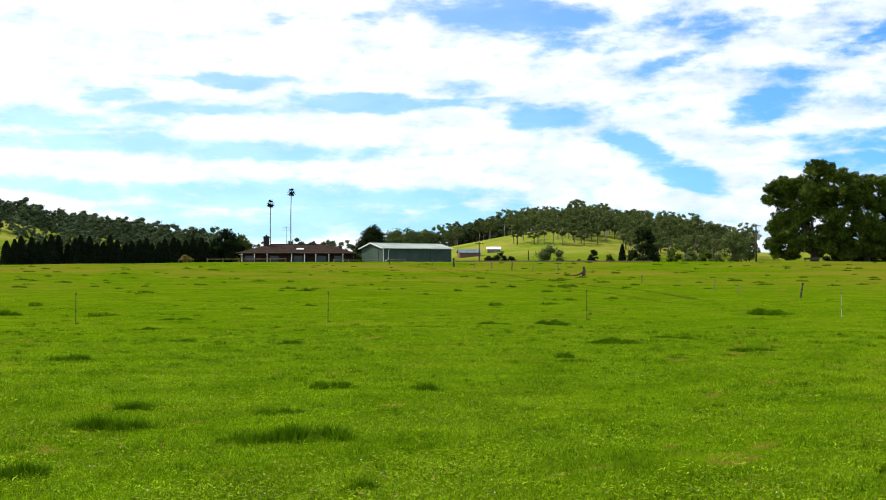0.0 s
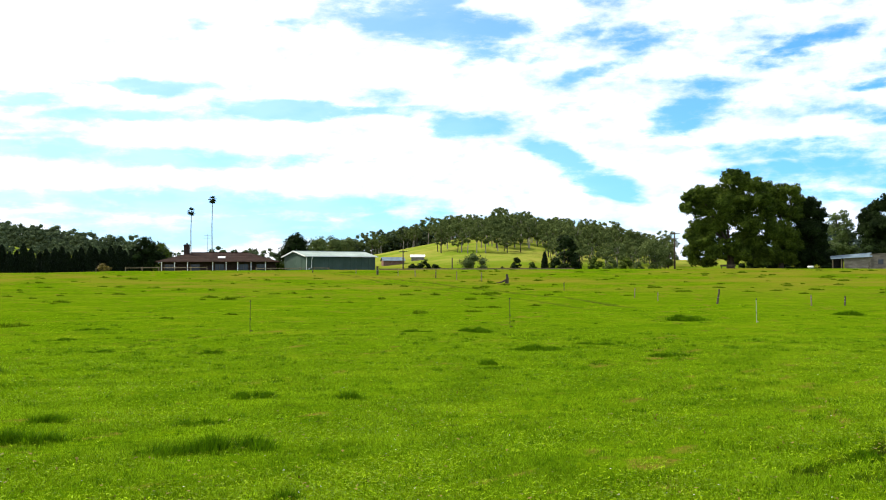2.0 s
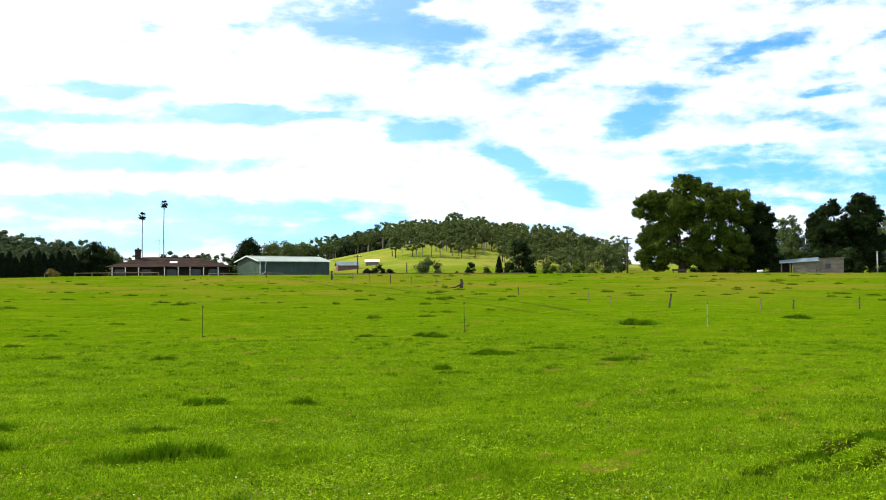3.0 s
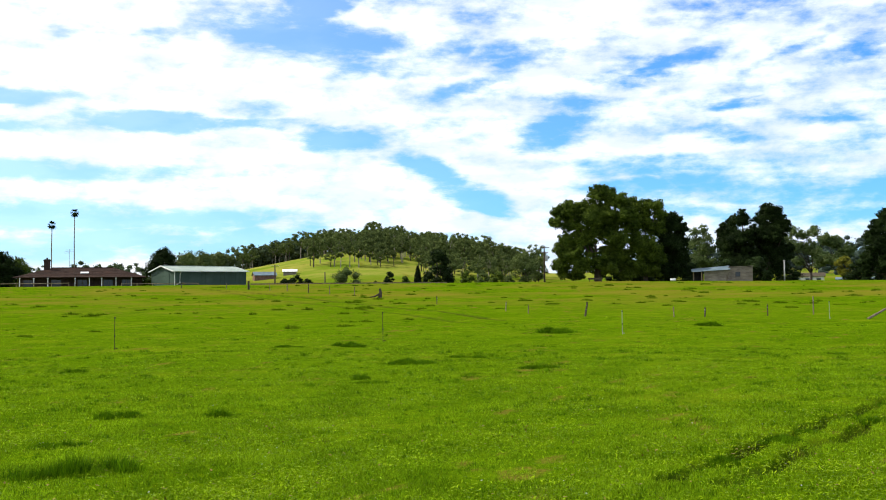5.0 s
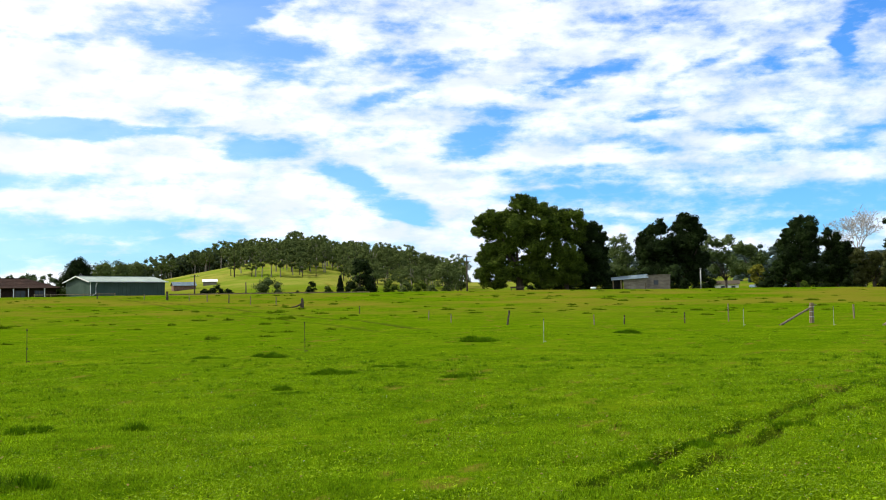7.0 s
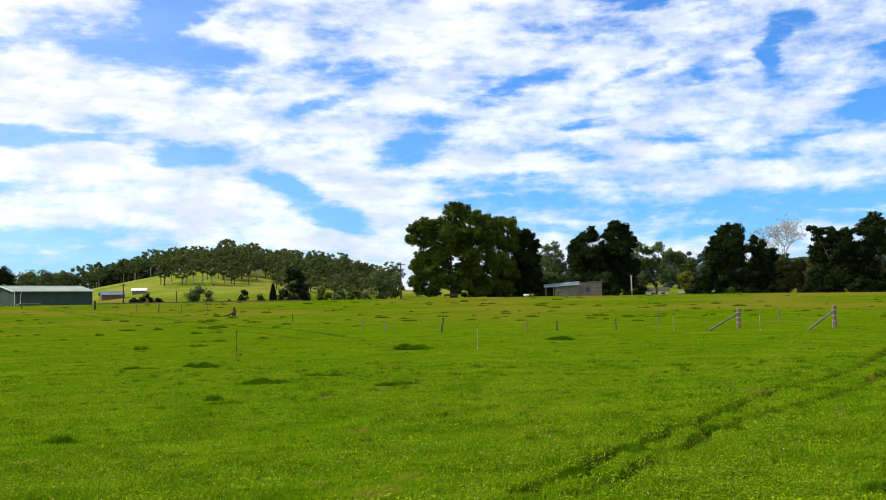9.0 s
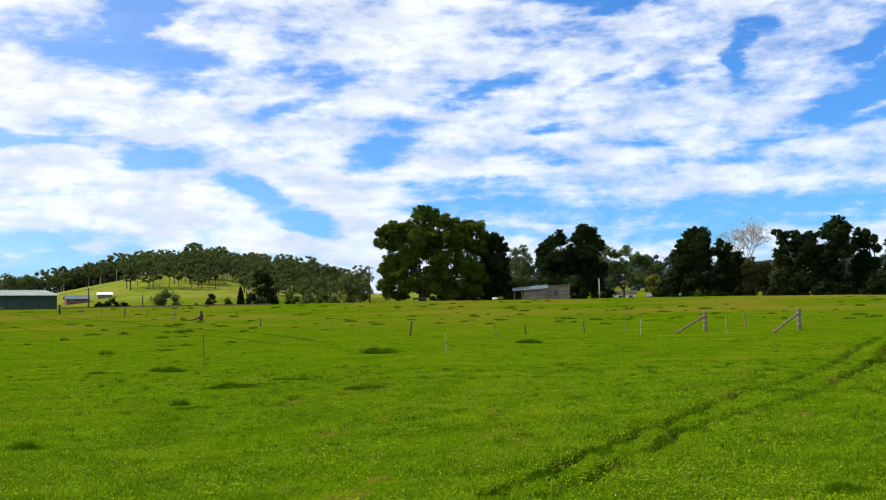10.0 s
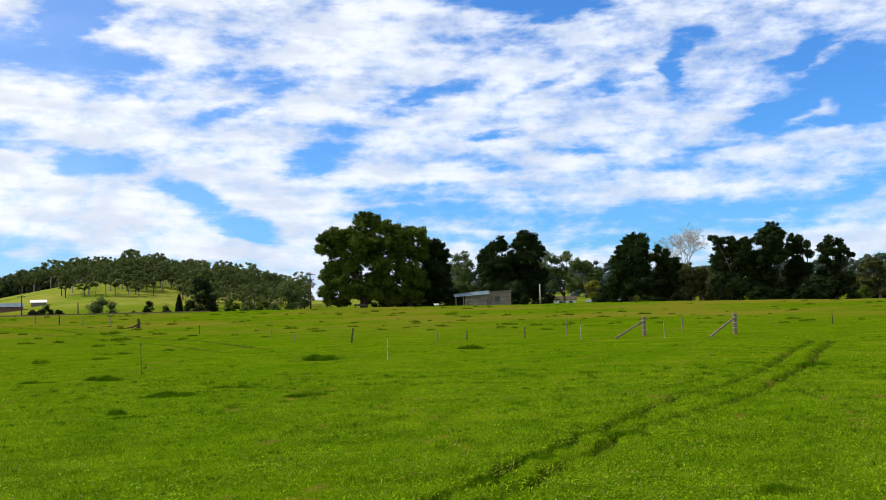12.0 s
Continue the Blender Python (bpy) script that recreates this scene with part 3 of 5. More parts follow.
def clumps(seed, n, r0, r1, per, low, high, a0=-25.0, a1=50.0):
    """Blades gathered into small domed clumps of uneven size."""
    g = np.random.default_rng(seed)
    cx, cy = scatter_polar(g, n, r0, r1, a0, a1)
    good = patch(cx * 0.7 + 3, cy * 0.7) * 0.6 + patch(cx * 2.2, cy * 2.2 + 8) * 0.4 + g.normal(0, 0.16, n) > 0.44
    good &= rut_at(cx, cy) < 0.05
    cx, cy = cx[good], cy[good]
    far = np.hypot(cx, cy)
    size = np.exp(g.normal(-2.25, 0.5, len(cx))) * (far / 12) ** 0.35
    tall = g.uniform(low, high, len(cx)) * np.clip(size / 0.12, 0.6, 1.6)
    k = np.repeat(np.arange(len(cx)), per)
    d = np.abs(g.normal(0, 0.6, len(k)))
    a = g.uniform(0, 2 * np.pi, len(k))
    x, y = cx[k] + np.cos(a) * d * size[k] * 1.3, cy[k] + np.sin(a) * d * size[k]
    h = tall[k] * g.uniform(0.4, 1.0, len(k)) * np.clip(1.15 - 0.5 * d, 0.3, 1)
    return blades(g, x, y, h, np.clip(far[k] * 0.0008, 0.006, 0.03), 0.9)


def along_ruts(seed, per_metre):
    """Longer, coarser blades that hang into the wheel tracks."""
    g = np.random.default_rng(seed)
    xs, ys = [], []
    for half, amount, pts in RUTS:
        if half > 0.3:
            continue
        for (ax, ay), (bx, by) in zip(pts, pts[1:]):
            n = int(per_metre * math.hypot(bx - ax, by - ay) * amount)
            t, off = g.random(n), g.normal(0, half * 0.9, n)
            u = math.atan2(by - ay, bx - ax)
            xs.append(ax + (bx - ax) * t - math.sin(u) * off)
            ys.append(ay + (by - ay) * t + math.cos(u) * off)
    x, y = np.concatenate(xs), np.concatenate(ys)
    keep = patch(x * 1.9, y * 1.9) + g.normal(0, 0.15, len(x)) > 0.38
    x, y = x[keep], y[keep]
    return blades(g, x, y, g.uniform(0.02, 0.07, len(x)) * np.clip(14 / np.hypot(x, y), 0.4, 1), np.clip(np.hypot(x, y) * 0.0008, 0.007, 0.02), 1.0)


tagged(new("turf_clumps", fast_mesh("turf_clumps", np.concatenate([clumps(61, 6000, 6.3, 30, 34, 0.025, 0.065), clumps(62, 2600, 14, 60, 22, 0.025, 0.05)]), 3, M["blade"])), "small bright clumps of longer grass all over the turf", "grass", kind="stuff")
tagged(new("dark_clumps", fast_mesh("dark_clumps", np.concatenate([clumps(63, 2300, 6.3, 30, 40, 0.03, 0.075), clumps(64, 800, 14, 60, 26, 0.03, 0.06), along_ruts(65, 260)]), 3, M["tuft"])), "dark green clumps of coarse grass in hollows and wheel tracks", "grass", kind="stuff")


def tuft_mesh(seed, n, rx, ry, height, width=0.012, grass="tuft"):
    """A ragged low tussock: several clumps side by side, their leaves arching outwards."""
    g = np.random.default_rng(seed)
    m = 9
    cx, cy = g.uniform(-1.0, 1.0, m) * rx * 0.95, g.normal(0, 0.45, m) * ry
    cs = g.uniform(0.35, 0.75, m) * rx
    ch = height * g.uniform(0.45, 1.0, m) * (1.1 - 0.5 * np.abs(cx) / rx)
    k = g.integers(0, m, n)
    a, d = g.uniform(0, 2 * np.pi, n), np.clip(np.abs(g.normal(0, 0.55, n)), 0, 1.5)
    x, y = cx[k] + np.cos(a) * d * cs[k], cy[k] + np.sin(a) * d * cs[k] * 0.7
    h = ch[k] * g.uniform(0.4, 1.0, n) * np.clip(1.1 - 0.55 * d, 0.2, 1)
    t = g.uniform(0, 2 * np.pi, n)
    dx, dy = np.cos(t) * width / 2, np.sin(t) * width / 2
    ox, oy = np.cos(a) * h * 0.8 * d + g.normal(0, 0.35, n) * h, np.sin(a) * h * 0.8 * d + g.normal(0, 0.35, n) * h
    v = np.empty((n, 3, 3))
    v[:, 0] = np.stack([x - dx, y - dy, np.full(n, -0.03)], 1)
    v[:, 1] = np.stack([x + dx, y + dy, np.full(n, -0.03)], 1)
    v[:, 2] = np.stack([x + ox, y + oy, h], 1)
    return fast_mesh("leaves", v.reshape(-1, 3), 3, M[grass])


# ---------------------------------------------------------------- trees
def leaf_cloud(seed, blobs, count, size):
    """Leaf corners in and round the blobs (x, y, z, rx, rz): four corners to each leaf."""
    g = np.random.default_rng(seed)
    b = np.array(blobs)
    wgt = b[:, 3] ** 1.6 * b[:, 4]
    k = g.choice(len(b), count, p=wgt / wgt.sum())
    d = g.normal(size=(count, 3))
    d /= np.linalg.norm(d, axis=1, keepdims=True)
    rad = g.random(count) ** 0.3 * (1 + 0.13 * g.normal(size=count))
    c = b[k, :3] + d * rad[:, None] * np.stack([b[k, 3], b[k, 3], b[k, 4]], 1)
    face = d + g.normal(0, 0.42, (count, 3)) + np.array([0, 0, 0.25])
    u = np.cross(face, g.normal(size=(count, 3)))
    u /= np.linalg.norm(u, axis=1, keepdims=True)
    w = np.cross(u, face)
    w /= np.linalg.norm(w, axis=1, keepdims=True)
    s = size * g.uniform(0.5, 1.3, count)[:, None]
    v = np.stack([c - u * s, c + w * s * 0.55, c + u * s, c - w * s * 0.55], 1)
    return v.reshape(-1, 3)


def crown_blobs(seed, w, d, z0, z1, n, size, top=0.5, lumpy=1.0):
    """Clumps that fill a crown of width w from z0 to z1, widest at the share `top` of its height."""
    g = np.random.default_rng(seed)
    blobs = []
    for i in range(n):
        t = (i + g.random()) / n
        reach = (math.sin(math.pi * min(t / (2 * top), 1.0) ** 0.8) if t < top else math.cos(math.pi / 2 * (t - top) / (1 - top)) ** 0.6)
        reach = max(reach, 0.12) if t < top else reach
        a = i * 2.399 + g.uniform(-0.4, 0.4)
        rr = size * g.uniform(0.65, 1.25)
        q = g.random() ** 0.35 * lumpy
        blobs.append((math.cos(a) * max(0, reach * w / 2 - rr * 0.35) * q, math.sin(a) * max(0, reach * d / 2 - rr * 0.35) * q,
                      z0 + (z1 - z0) * t * 0.93 + 0.02 * (z1 - z0), rr, rr * g.uniform(0.6, 0.9)))
    return blobs


def core_quads(blobs, share=0.62):
    """Dense inner foliage of a crown: lumpy clumps, four corners to a face."""
    out_v = []
    for x, y, z, rx, rz in blobs:
        ring = []
        for i in range(5):
            t = math.pi * (0.04 + 0.92 * i / 4)
            row = []
            for j in range(7):
                a = 2 * math.pi * (j + 0.5 * i) / 7
                f = share * (0.85 + 0.3 * noise.noise(Vector((x + i, y + j % 7, z))))
                row.append((x + math.sin(t) * math.cos(a) * rx * f, y + math.sin(t) * math.sin(a) * rx * f, z + math.cos(t) * rz * f))
            ring.append(row)
        for i in range(4):
            for j in range(7):
                k = (j + 1) % 7
                out_v += [ring[i][j], ring[i + 1][j], ring[i + 1][k], ring[i][k]]
    return np.array(out_v)


def limbs_to(blobs, seed, base_r, fork, lean=(0, 0), count=8):
    """A trunk that forks into tapered limbs which end in the clumps."""
    g = random.Random(seed)
    fx, fy = lean
    pieces = [tube([(0, 0, -0.3), (0, 0, 0.25), (fx * 0.4, fy * 0.4, fork * 0.5), (fx, fy, fork)], [base_r * 1.5, base_r * 1.1, base_r * 0.95, base_r * 0.85], 9)]
    for b in g.sample(blobs, min(count, len(blobs))):
        mid = (fx * 0.5 + b[0] * 0.45 + g.uniform(-0.3, 0.3), fy * 0.5 + b[1] * 0.45 + g.uniform(-0.3, 0.3), fork + (b[2] - fork) * 0.5)
        r = base_r * g.uniform(0.35, 0.6)
        pieces.append(tube([(fx, fy, fork - 0.2), mid, (b[0], b[1], b[2])], [r, r * 0.6, r * 0.2], 6))
    return join(*pieces)


def tree(name, az, r, blobs, leaves, size, leaf, base_r, fork, label, seed, bark="bark", core=True, limbs=8, group="", drop=0.0, category="tree"):
    x, y, z = standing(az, r)
    ob = thing(name, x, y, z - drop, 0, label, category, group)
    g2 = random.Random(seed + 7)
    sprays = list(blobs)
    for bx, by, bz, rx, rz in blobs:
        for _ in range(5):
            a, e, k = g2.uniform(0, 6.283), g2.uniform(-0.7, 1.4), g2.uniform(0.28, 0.5)
            sprays.append((bx + math.cos(a) * math.cos(e) * rx, by + math.sin(a) * math.cos(e) * rx, bz + math.sin(e) * rz, rx * k, rz * k))
    v = leaf_cloud(seed, sprays, int(leaves * 2.4), size * 0.6)
    if core:
        v = np.concatenate([v, core_quads(blobs, 0.78)])
    part("crown", fast_mesh("crown", v, 4, M[leaf]), ob)
    part("trunk", mesh_of("trunk", *limbs_to(blobs, seed, base_r, fork, count=limbs), M[bark], True), ob)
    return ob


def clump_tree(name, az, r, clump_list, leaf, base_r, fork, label, seed, dense=1.0):
    """A tree whose crown is built of clumps (across, up, radius), each of many leafy sprays round a dense middle."""
    x, y, z = standing(az, r)
    ob = thing(name, x, y, z, -az, label, "tree")
    g = random.Random(seed)
    blobs = [(cx, g.uniform(-1.0, 1.0) * (0.5 + 0.4 * cr), cz, cr, cr * g.uniform(0.9, 1.05)) for cx, cz, cr in clump_list]
    sprays, leaves = [(bx, by, bz, rx * 0.8, rz * 0.8) for bx, by, bz, rx, rz in blobs], 0
    for bx, by, bz, rx, rz in blobs:
        leaves += int(1150 * rx * rx * dense) + 80
        for _ in range(24):
            a, e, k = g.uniform(0, 6.283), math.asin(g.uniform(-0.85, 1.0)), g.uniform(0.16, 0.34)
            q = g.uniform(0.70, 1.0)
            sprays.append((bx + math.cos(a) * math.cos(e) * rx * q, by + math.sin(a) * math.cos(e) * rx * q, bz + math.sin(e) * rz * q, rx * k + 0.08, rz * k * 0.8 + 0.06))
    v = np.concatenate([leaf_cloud(seed, sprays, leaves, 0.165), core_quads(blobs, 0.70 if dense > 0.75 else 0.5)])
    part("crown", fast_mesh("crown", v, 4, M[leaf]), ob)
    part("trunk", mesh_of("trunk", *limbs_to(blobs, seed, base_r, fork, count=12), M["bark"], True), ob)
    return ob


# the trees on the crest, from the great spreading one along the belt
clump_tree("spreading_tree", 20.0, 176, [(-0.1, 14.9, 1.7), (1.4, 15.3, 1.7), (2.6, 13.9, 1.5), (4.3, 13.8, 1.4), (-6.2, 11.8, 1.6), (-6.8, 10.4, 1.4), (-5.0, 12.5, 1.5), (-3.5, 12.2, 1.7), (-2.1, 12.7, 1.7), (-4.1, 10.1, 1.9), (-1.1, 10.7, 2.4), (1.8, 11.1, 2.4), (4.7, 11.6, 1.9), (-5.1, 7.4, 1.5), (-5.9, 5.5, 1.7), (-6.6, 3.1, 1.5), (-4.2, 4.5, 2.4), (-2.4, 7.3, 2.1), (-5.7, 1.6, 1.2), (1.2, 9.0, 1.9), (3.4, 7.2, 2.3), (-2.3, 3.0, 2.1), (-3.5, 1.5, 1.6), (3.7, 4.3, 2.6), (4.9, 1.5, 1.8), (2.0, 2.4, 1.6), (-1.3, 5.6, 1.3), (1.7, 5.4, 1.4), (0.3, 3.4, 1.6), (0.7, 12.6, 1.7), (-0.6, 8.6, 1.4), (0.2, 1.8, 1.3)],
           "leaf", 0.62, 3.2, "tall spreading broad-leaved tree on the crest, light green where sunlit", 11, 1.00)
clump_tree("broadleaf_tree", 22.6, 178, [(-1.8, 12.8, 1.8), (0.2, 12.9, 1.5), (1.8, 13.0, 1.3), (2.6, 11.7, 1.2), (-0.4, 10.3, 2.2), (2.0, 9.2, 1.8), (-1.0, 6.3, 2.5), (1.4, 5.3, 2.2), (-1.1, 2.6, 2.0), (-2.4, 10.1, 2.0), (0.9, 2.3, 1.8)],
           "leaf", 0.40, 2.6, "green broad-leaved tree crowded between two others", 12, 1.00)
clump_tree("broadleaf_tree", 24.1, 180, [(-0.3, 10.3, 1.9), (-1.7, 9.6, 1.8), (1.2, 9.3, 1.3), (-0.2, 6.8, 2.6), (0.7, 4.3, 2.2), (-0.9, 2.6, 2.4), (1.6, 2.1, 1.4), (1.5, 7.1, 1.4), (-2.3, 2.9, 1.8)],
           "leaf_dark_shade", 0.45, 1.8, "dense dark round-headed tree on the crest", 13, 1.00)
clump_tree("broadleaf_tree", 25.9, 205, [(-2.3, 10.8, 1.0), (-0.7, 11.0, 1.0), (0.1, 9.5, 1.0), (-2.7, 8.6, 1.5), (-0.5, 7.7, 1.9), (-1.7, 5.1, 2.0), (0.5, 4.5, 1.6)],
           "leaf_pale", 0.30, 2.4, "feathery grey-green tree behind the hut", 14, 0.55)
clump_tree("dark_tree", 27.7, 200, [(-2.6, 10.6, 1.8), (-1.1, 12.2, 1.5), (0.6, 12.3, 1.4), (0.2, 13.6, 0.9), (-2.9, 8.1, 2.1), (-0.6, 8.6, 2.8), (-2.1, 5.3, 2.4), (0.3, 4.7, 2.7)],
           "leaf_dark_shade", 0.50, 1.8, "dense dark tree behind the hut", 15, 1.00)
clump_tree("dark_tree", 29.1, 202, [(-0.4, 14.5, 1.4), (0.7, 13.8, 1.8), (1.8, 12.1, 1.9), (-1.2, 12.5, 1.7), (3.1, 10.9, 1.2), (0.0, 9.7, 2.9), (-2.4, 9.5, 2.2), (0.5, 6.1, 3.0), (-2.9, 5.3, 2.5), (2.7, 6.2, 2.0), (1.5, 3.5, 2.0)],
           "leaf_dark_shade", 0.50, 1.8, "tall dense dark tree with a domed top", 16, 1.00)
clump_tree("gum_tree", 31.2, 215, [(-3.1, 11.2, 1.2), (-1.4, 10.5, 1.3), (0.8, 11.2, 1.3), (-4.6, 9.9, 1.2), (-3.0, 8.2, 1.5), (-0.5, 7.9, 1.8), (1.1, 6.9, 1.5), (-2.2, 5.2, 1.3)],
           "leaf_pale", 0.26, 3.0, "open light green gum tree", 17, 0.60)
clump_tree("gum_tree", 32.8, 222, [(-3.4, 10.0, 1.5), (-1.6, 9.2, 1.7), (-4.2, 6.1, 1.9), (-1.1, 6.0, 1.9), (0.7, 7.8, 1.7)],
           "leaf_pale", 0.28, 2.4, "low green tree with thin foliage", 18, 0.80)
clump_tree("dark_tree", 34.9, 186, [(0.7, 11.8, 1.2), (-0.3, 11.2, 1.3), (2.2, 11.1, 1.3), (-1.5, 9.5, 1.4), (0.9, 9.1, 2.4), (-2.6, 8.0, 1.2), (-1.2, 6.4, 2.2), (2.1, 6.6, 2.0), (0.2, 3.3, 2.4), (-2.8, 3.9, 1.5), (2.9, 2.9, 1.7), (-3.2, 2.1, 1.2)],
           "leaf_dark_shade", 0.50, 1.4, "dense dark domed evergreen at the field edge", 19, 1.00)
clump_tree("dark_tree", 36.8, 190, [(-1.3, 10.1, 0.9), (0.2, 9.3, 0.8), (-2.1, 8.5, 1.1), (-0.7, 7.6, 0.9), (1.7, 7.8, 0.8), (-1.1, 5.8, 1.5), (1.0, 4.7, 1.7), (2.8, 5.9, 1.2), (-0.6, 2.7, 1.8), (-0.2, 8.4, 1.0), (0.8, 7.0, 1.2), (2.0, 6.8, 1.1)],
           "leaf_dark_shade", 0.35, 1.6, "dark tree with open tufted top", 20, 1.00)
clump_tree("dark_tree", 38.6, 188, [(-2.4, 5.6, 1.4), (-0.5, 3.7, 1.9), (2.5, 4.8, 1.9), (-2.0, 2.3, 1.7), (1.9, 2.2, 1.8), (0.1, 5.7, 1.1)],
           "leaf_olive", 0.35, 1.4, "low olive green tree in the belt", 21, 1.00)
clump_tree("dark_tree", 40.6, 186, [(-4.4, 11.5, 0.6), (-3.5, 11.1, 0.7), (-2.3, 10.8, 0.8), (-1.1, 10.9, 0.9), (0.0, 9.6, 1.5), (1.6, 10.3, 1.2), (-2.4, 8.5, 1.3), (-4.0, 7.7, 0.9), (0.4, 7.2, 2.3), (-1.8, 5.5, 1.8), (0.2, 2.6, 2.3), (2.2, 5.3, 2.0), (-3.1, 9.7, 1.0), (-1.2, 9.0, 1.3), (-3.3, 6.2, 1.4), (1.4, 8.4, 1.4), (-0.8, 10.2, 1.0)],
           "leaf_dark_shade", 0.40, 1.8, "broad dark tree with long reaching sprays", 22, 1.00)
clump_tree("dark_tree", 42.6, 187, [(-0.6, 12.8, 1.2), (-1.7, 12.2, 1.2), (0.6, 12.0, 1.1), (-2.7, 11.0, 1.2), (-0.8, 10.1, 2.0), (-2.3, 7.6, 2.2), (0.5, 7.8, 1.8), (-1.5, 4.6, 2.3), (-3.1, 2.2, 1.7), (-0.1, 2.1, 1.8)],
           "leaf_dark_shade", 0.45, 1.8, "tall dark tree with rounded crown", 23, 1.00)
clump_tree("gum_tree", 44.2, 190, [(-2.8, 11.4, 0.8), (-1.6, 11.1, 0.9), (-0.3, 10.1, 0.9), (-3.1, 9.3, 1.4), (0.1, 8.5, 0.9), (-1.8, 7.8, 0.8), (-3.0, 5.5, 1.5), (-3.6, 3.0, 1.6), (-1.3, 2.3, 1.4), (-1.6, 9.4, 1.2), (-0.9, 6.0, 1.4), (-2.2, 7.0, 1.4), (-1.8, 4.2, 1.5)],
           "leaf_dark_shade", 0.40, 2.4, "dark gum tree in the belt", 24, 1.00)
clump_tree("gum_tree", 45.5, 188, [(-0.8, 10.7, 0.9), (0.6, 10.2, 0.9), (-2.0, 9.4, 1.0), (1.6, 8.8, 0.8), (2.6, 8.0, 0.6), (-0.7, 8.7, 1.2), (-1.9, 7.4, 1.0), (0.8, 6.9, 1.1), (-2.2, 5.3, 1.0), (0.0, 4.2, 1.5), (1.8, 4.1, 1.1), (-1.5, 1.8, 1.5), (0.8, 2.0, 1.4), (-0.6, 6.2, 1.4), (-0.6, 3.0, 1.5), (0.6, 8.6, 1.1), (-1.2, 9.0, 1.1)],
           "leaf_dark_shade", 0.38, 2.8, "gum tree with open layered crown and pale stem", 25, 0.95)
clump_tree("willow", 47.6, 184, [(-2.7, 5.4, 0.8), (-1.5, 6.0, 0.9), (-0.3, 6.2, 1.0), (-2.4, 3.5, 1.2), (-0.6, 3.7, 1.4), (0.7, 4.8, 1.1), (-1.6, 1.6, 1.1), (0.2, 1.8, 1.1)],
           "leaf_olive", 0.25, 1.4, "drooping olive-brown tree at the end of the belt", 26, 0.80)


# ---------------------------------------------------------------- farm buildings
def slab(p0, p1, p2, p3, thick):
    """A flat plate with four corners, thick downwards."""
    top = [Vector(p) for p in (p0, p1, p2, p3)]
    n = (top[1] - top[0]).cross(top[3] - top[0]).normalized()
    n = n if n.z > 0 else -n
    low = [p - n * thick for p in top]
    verts = [tuple(v) for v in top + low]
    return verts, [(0, 1, 2, 3), (7, 6, 5, 4)] + [(i, i + 4, (i + 1) % 4 + 4, (i + 1) % 4) for i in range(4)]


def ribbed(p0, p1, p2, p3, thick, ribs, high=0.03):
    """A roof sheet folded into ribs that run from the edge p0-p1 up to p3-p2."""
    a, b, c, d = (Vector(p) for p in (p0, p1, p2, p3))
    n = (b - a).cross(d - a).normalized()
    n = n if n.z > 0 else -n
    fold = [(0.0, 0.0)]
    for i in range(ribs):
        fold += [((i + 0.40) / ribs, 0.0), ((i + 0.43) / ribs, high), ((i + 0.57) / ribs, high), ((i + 0.60) / ribs, 0.0)]
    fold.append((1.0, 0.0))
    verts, faces = [], []
    for t, h in fold:
        low, top = a.lerp(b, t) + n * h, d.lerp(c, t) + n * h
        verts += [tuple(low), tuple(top), tuple(low - n * thick), tuple(top - n * thick)]
    for i in range(len(fold) - 1):
        k, m = 4 * i, 4 * i + 4
        faces += [(k, m, m + 1, k + 1), (k + 2, k + 3, m + 3, m + 2), (k, k + 2, m + 2, m), (k + 1, m + 1, m + 3, k + 3)]
    e = 4 * (len(fold) - 1)
    return verts, faces + [(0, 1, 3, 2), (e, e + 2, e + 3, e + 1)]


def gable_wall(x0, x1, y0, y1, eave, ridge):
    """An end wall with its peak in the middle of y0..y1."""
    ym = (y0 + y1) / 2
    ring = [(y0, -0.8), (y1, -0.8), (y1, eave), (ym, ridge), (y0, eave)]
    verts = [(x0, y, z) for y, z in ring] + [(x1, y, z) for y, z in ring]
    return verts, [(0, 1, 2, 3, 4)[::-1], (5, 6, 7, 8, 9)] + [(i, (i + 1) % 5, (i + 1) % 5 + 5, i + 5) for i in range(5)]


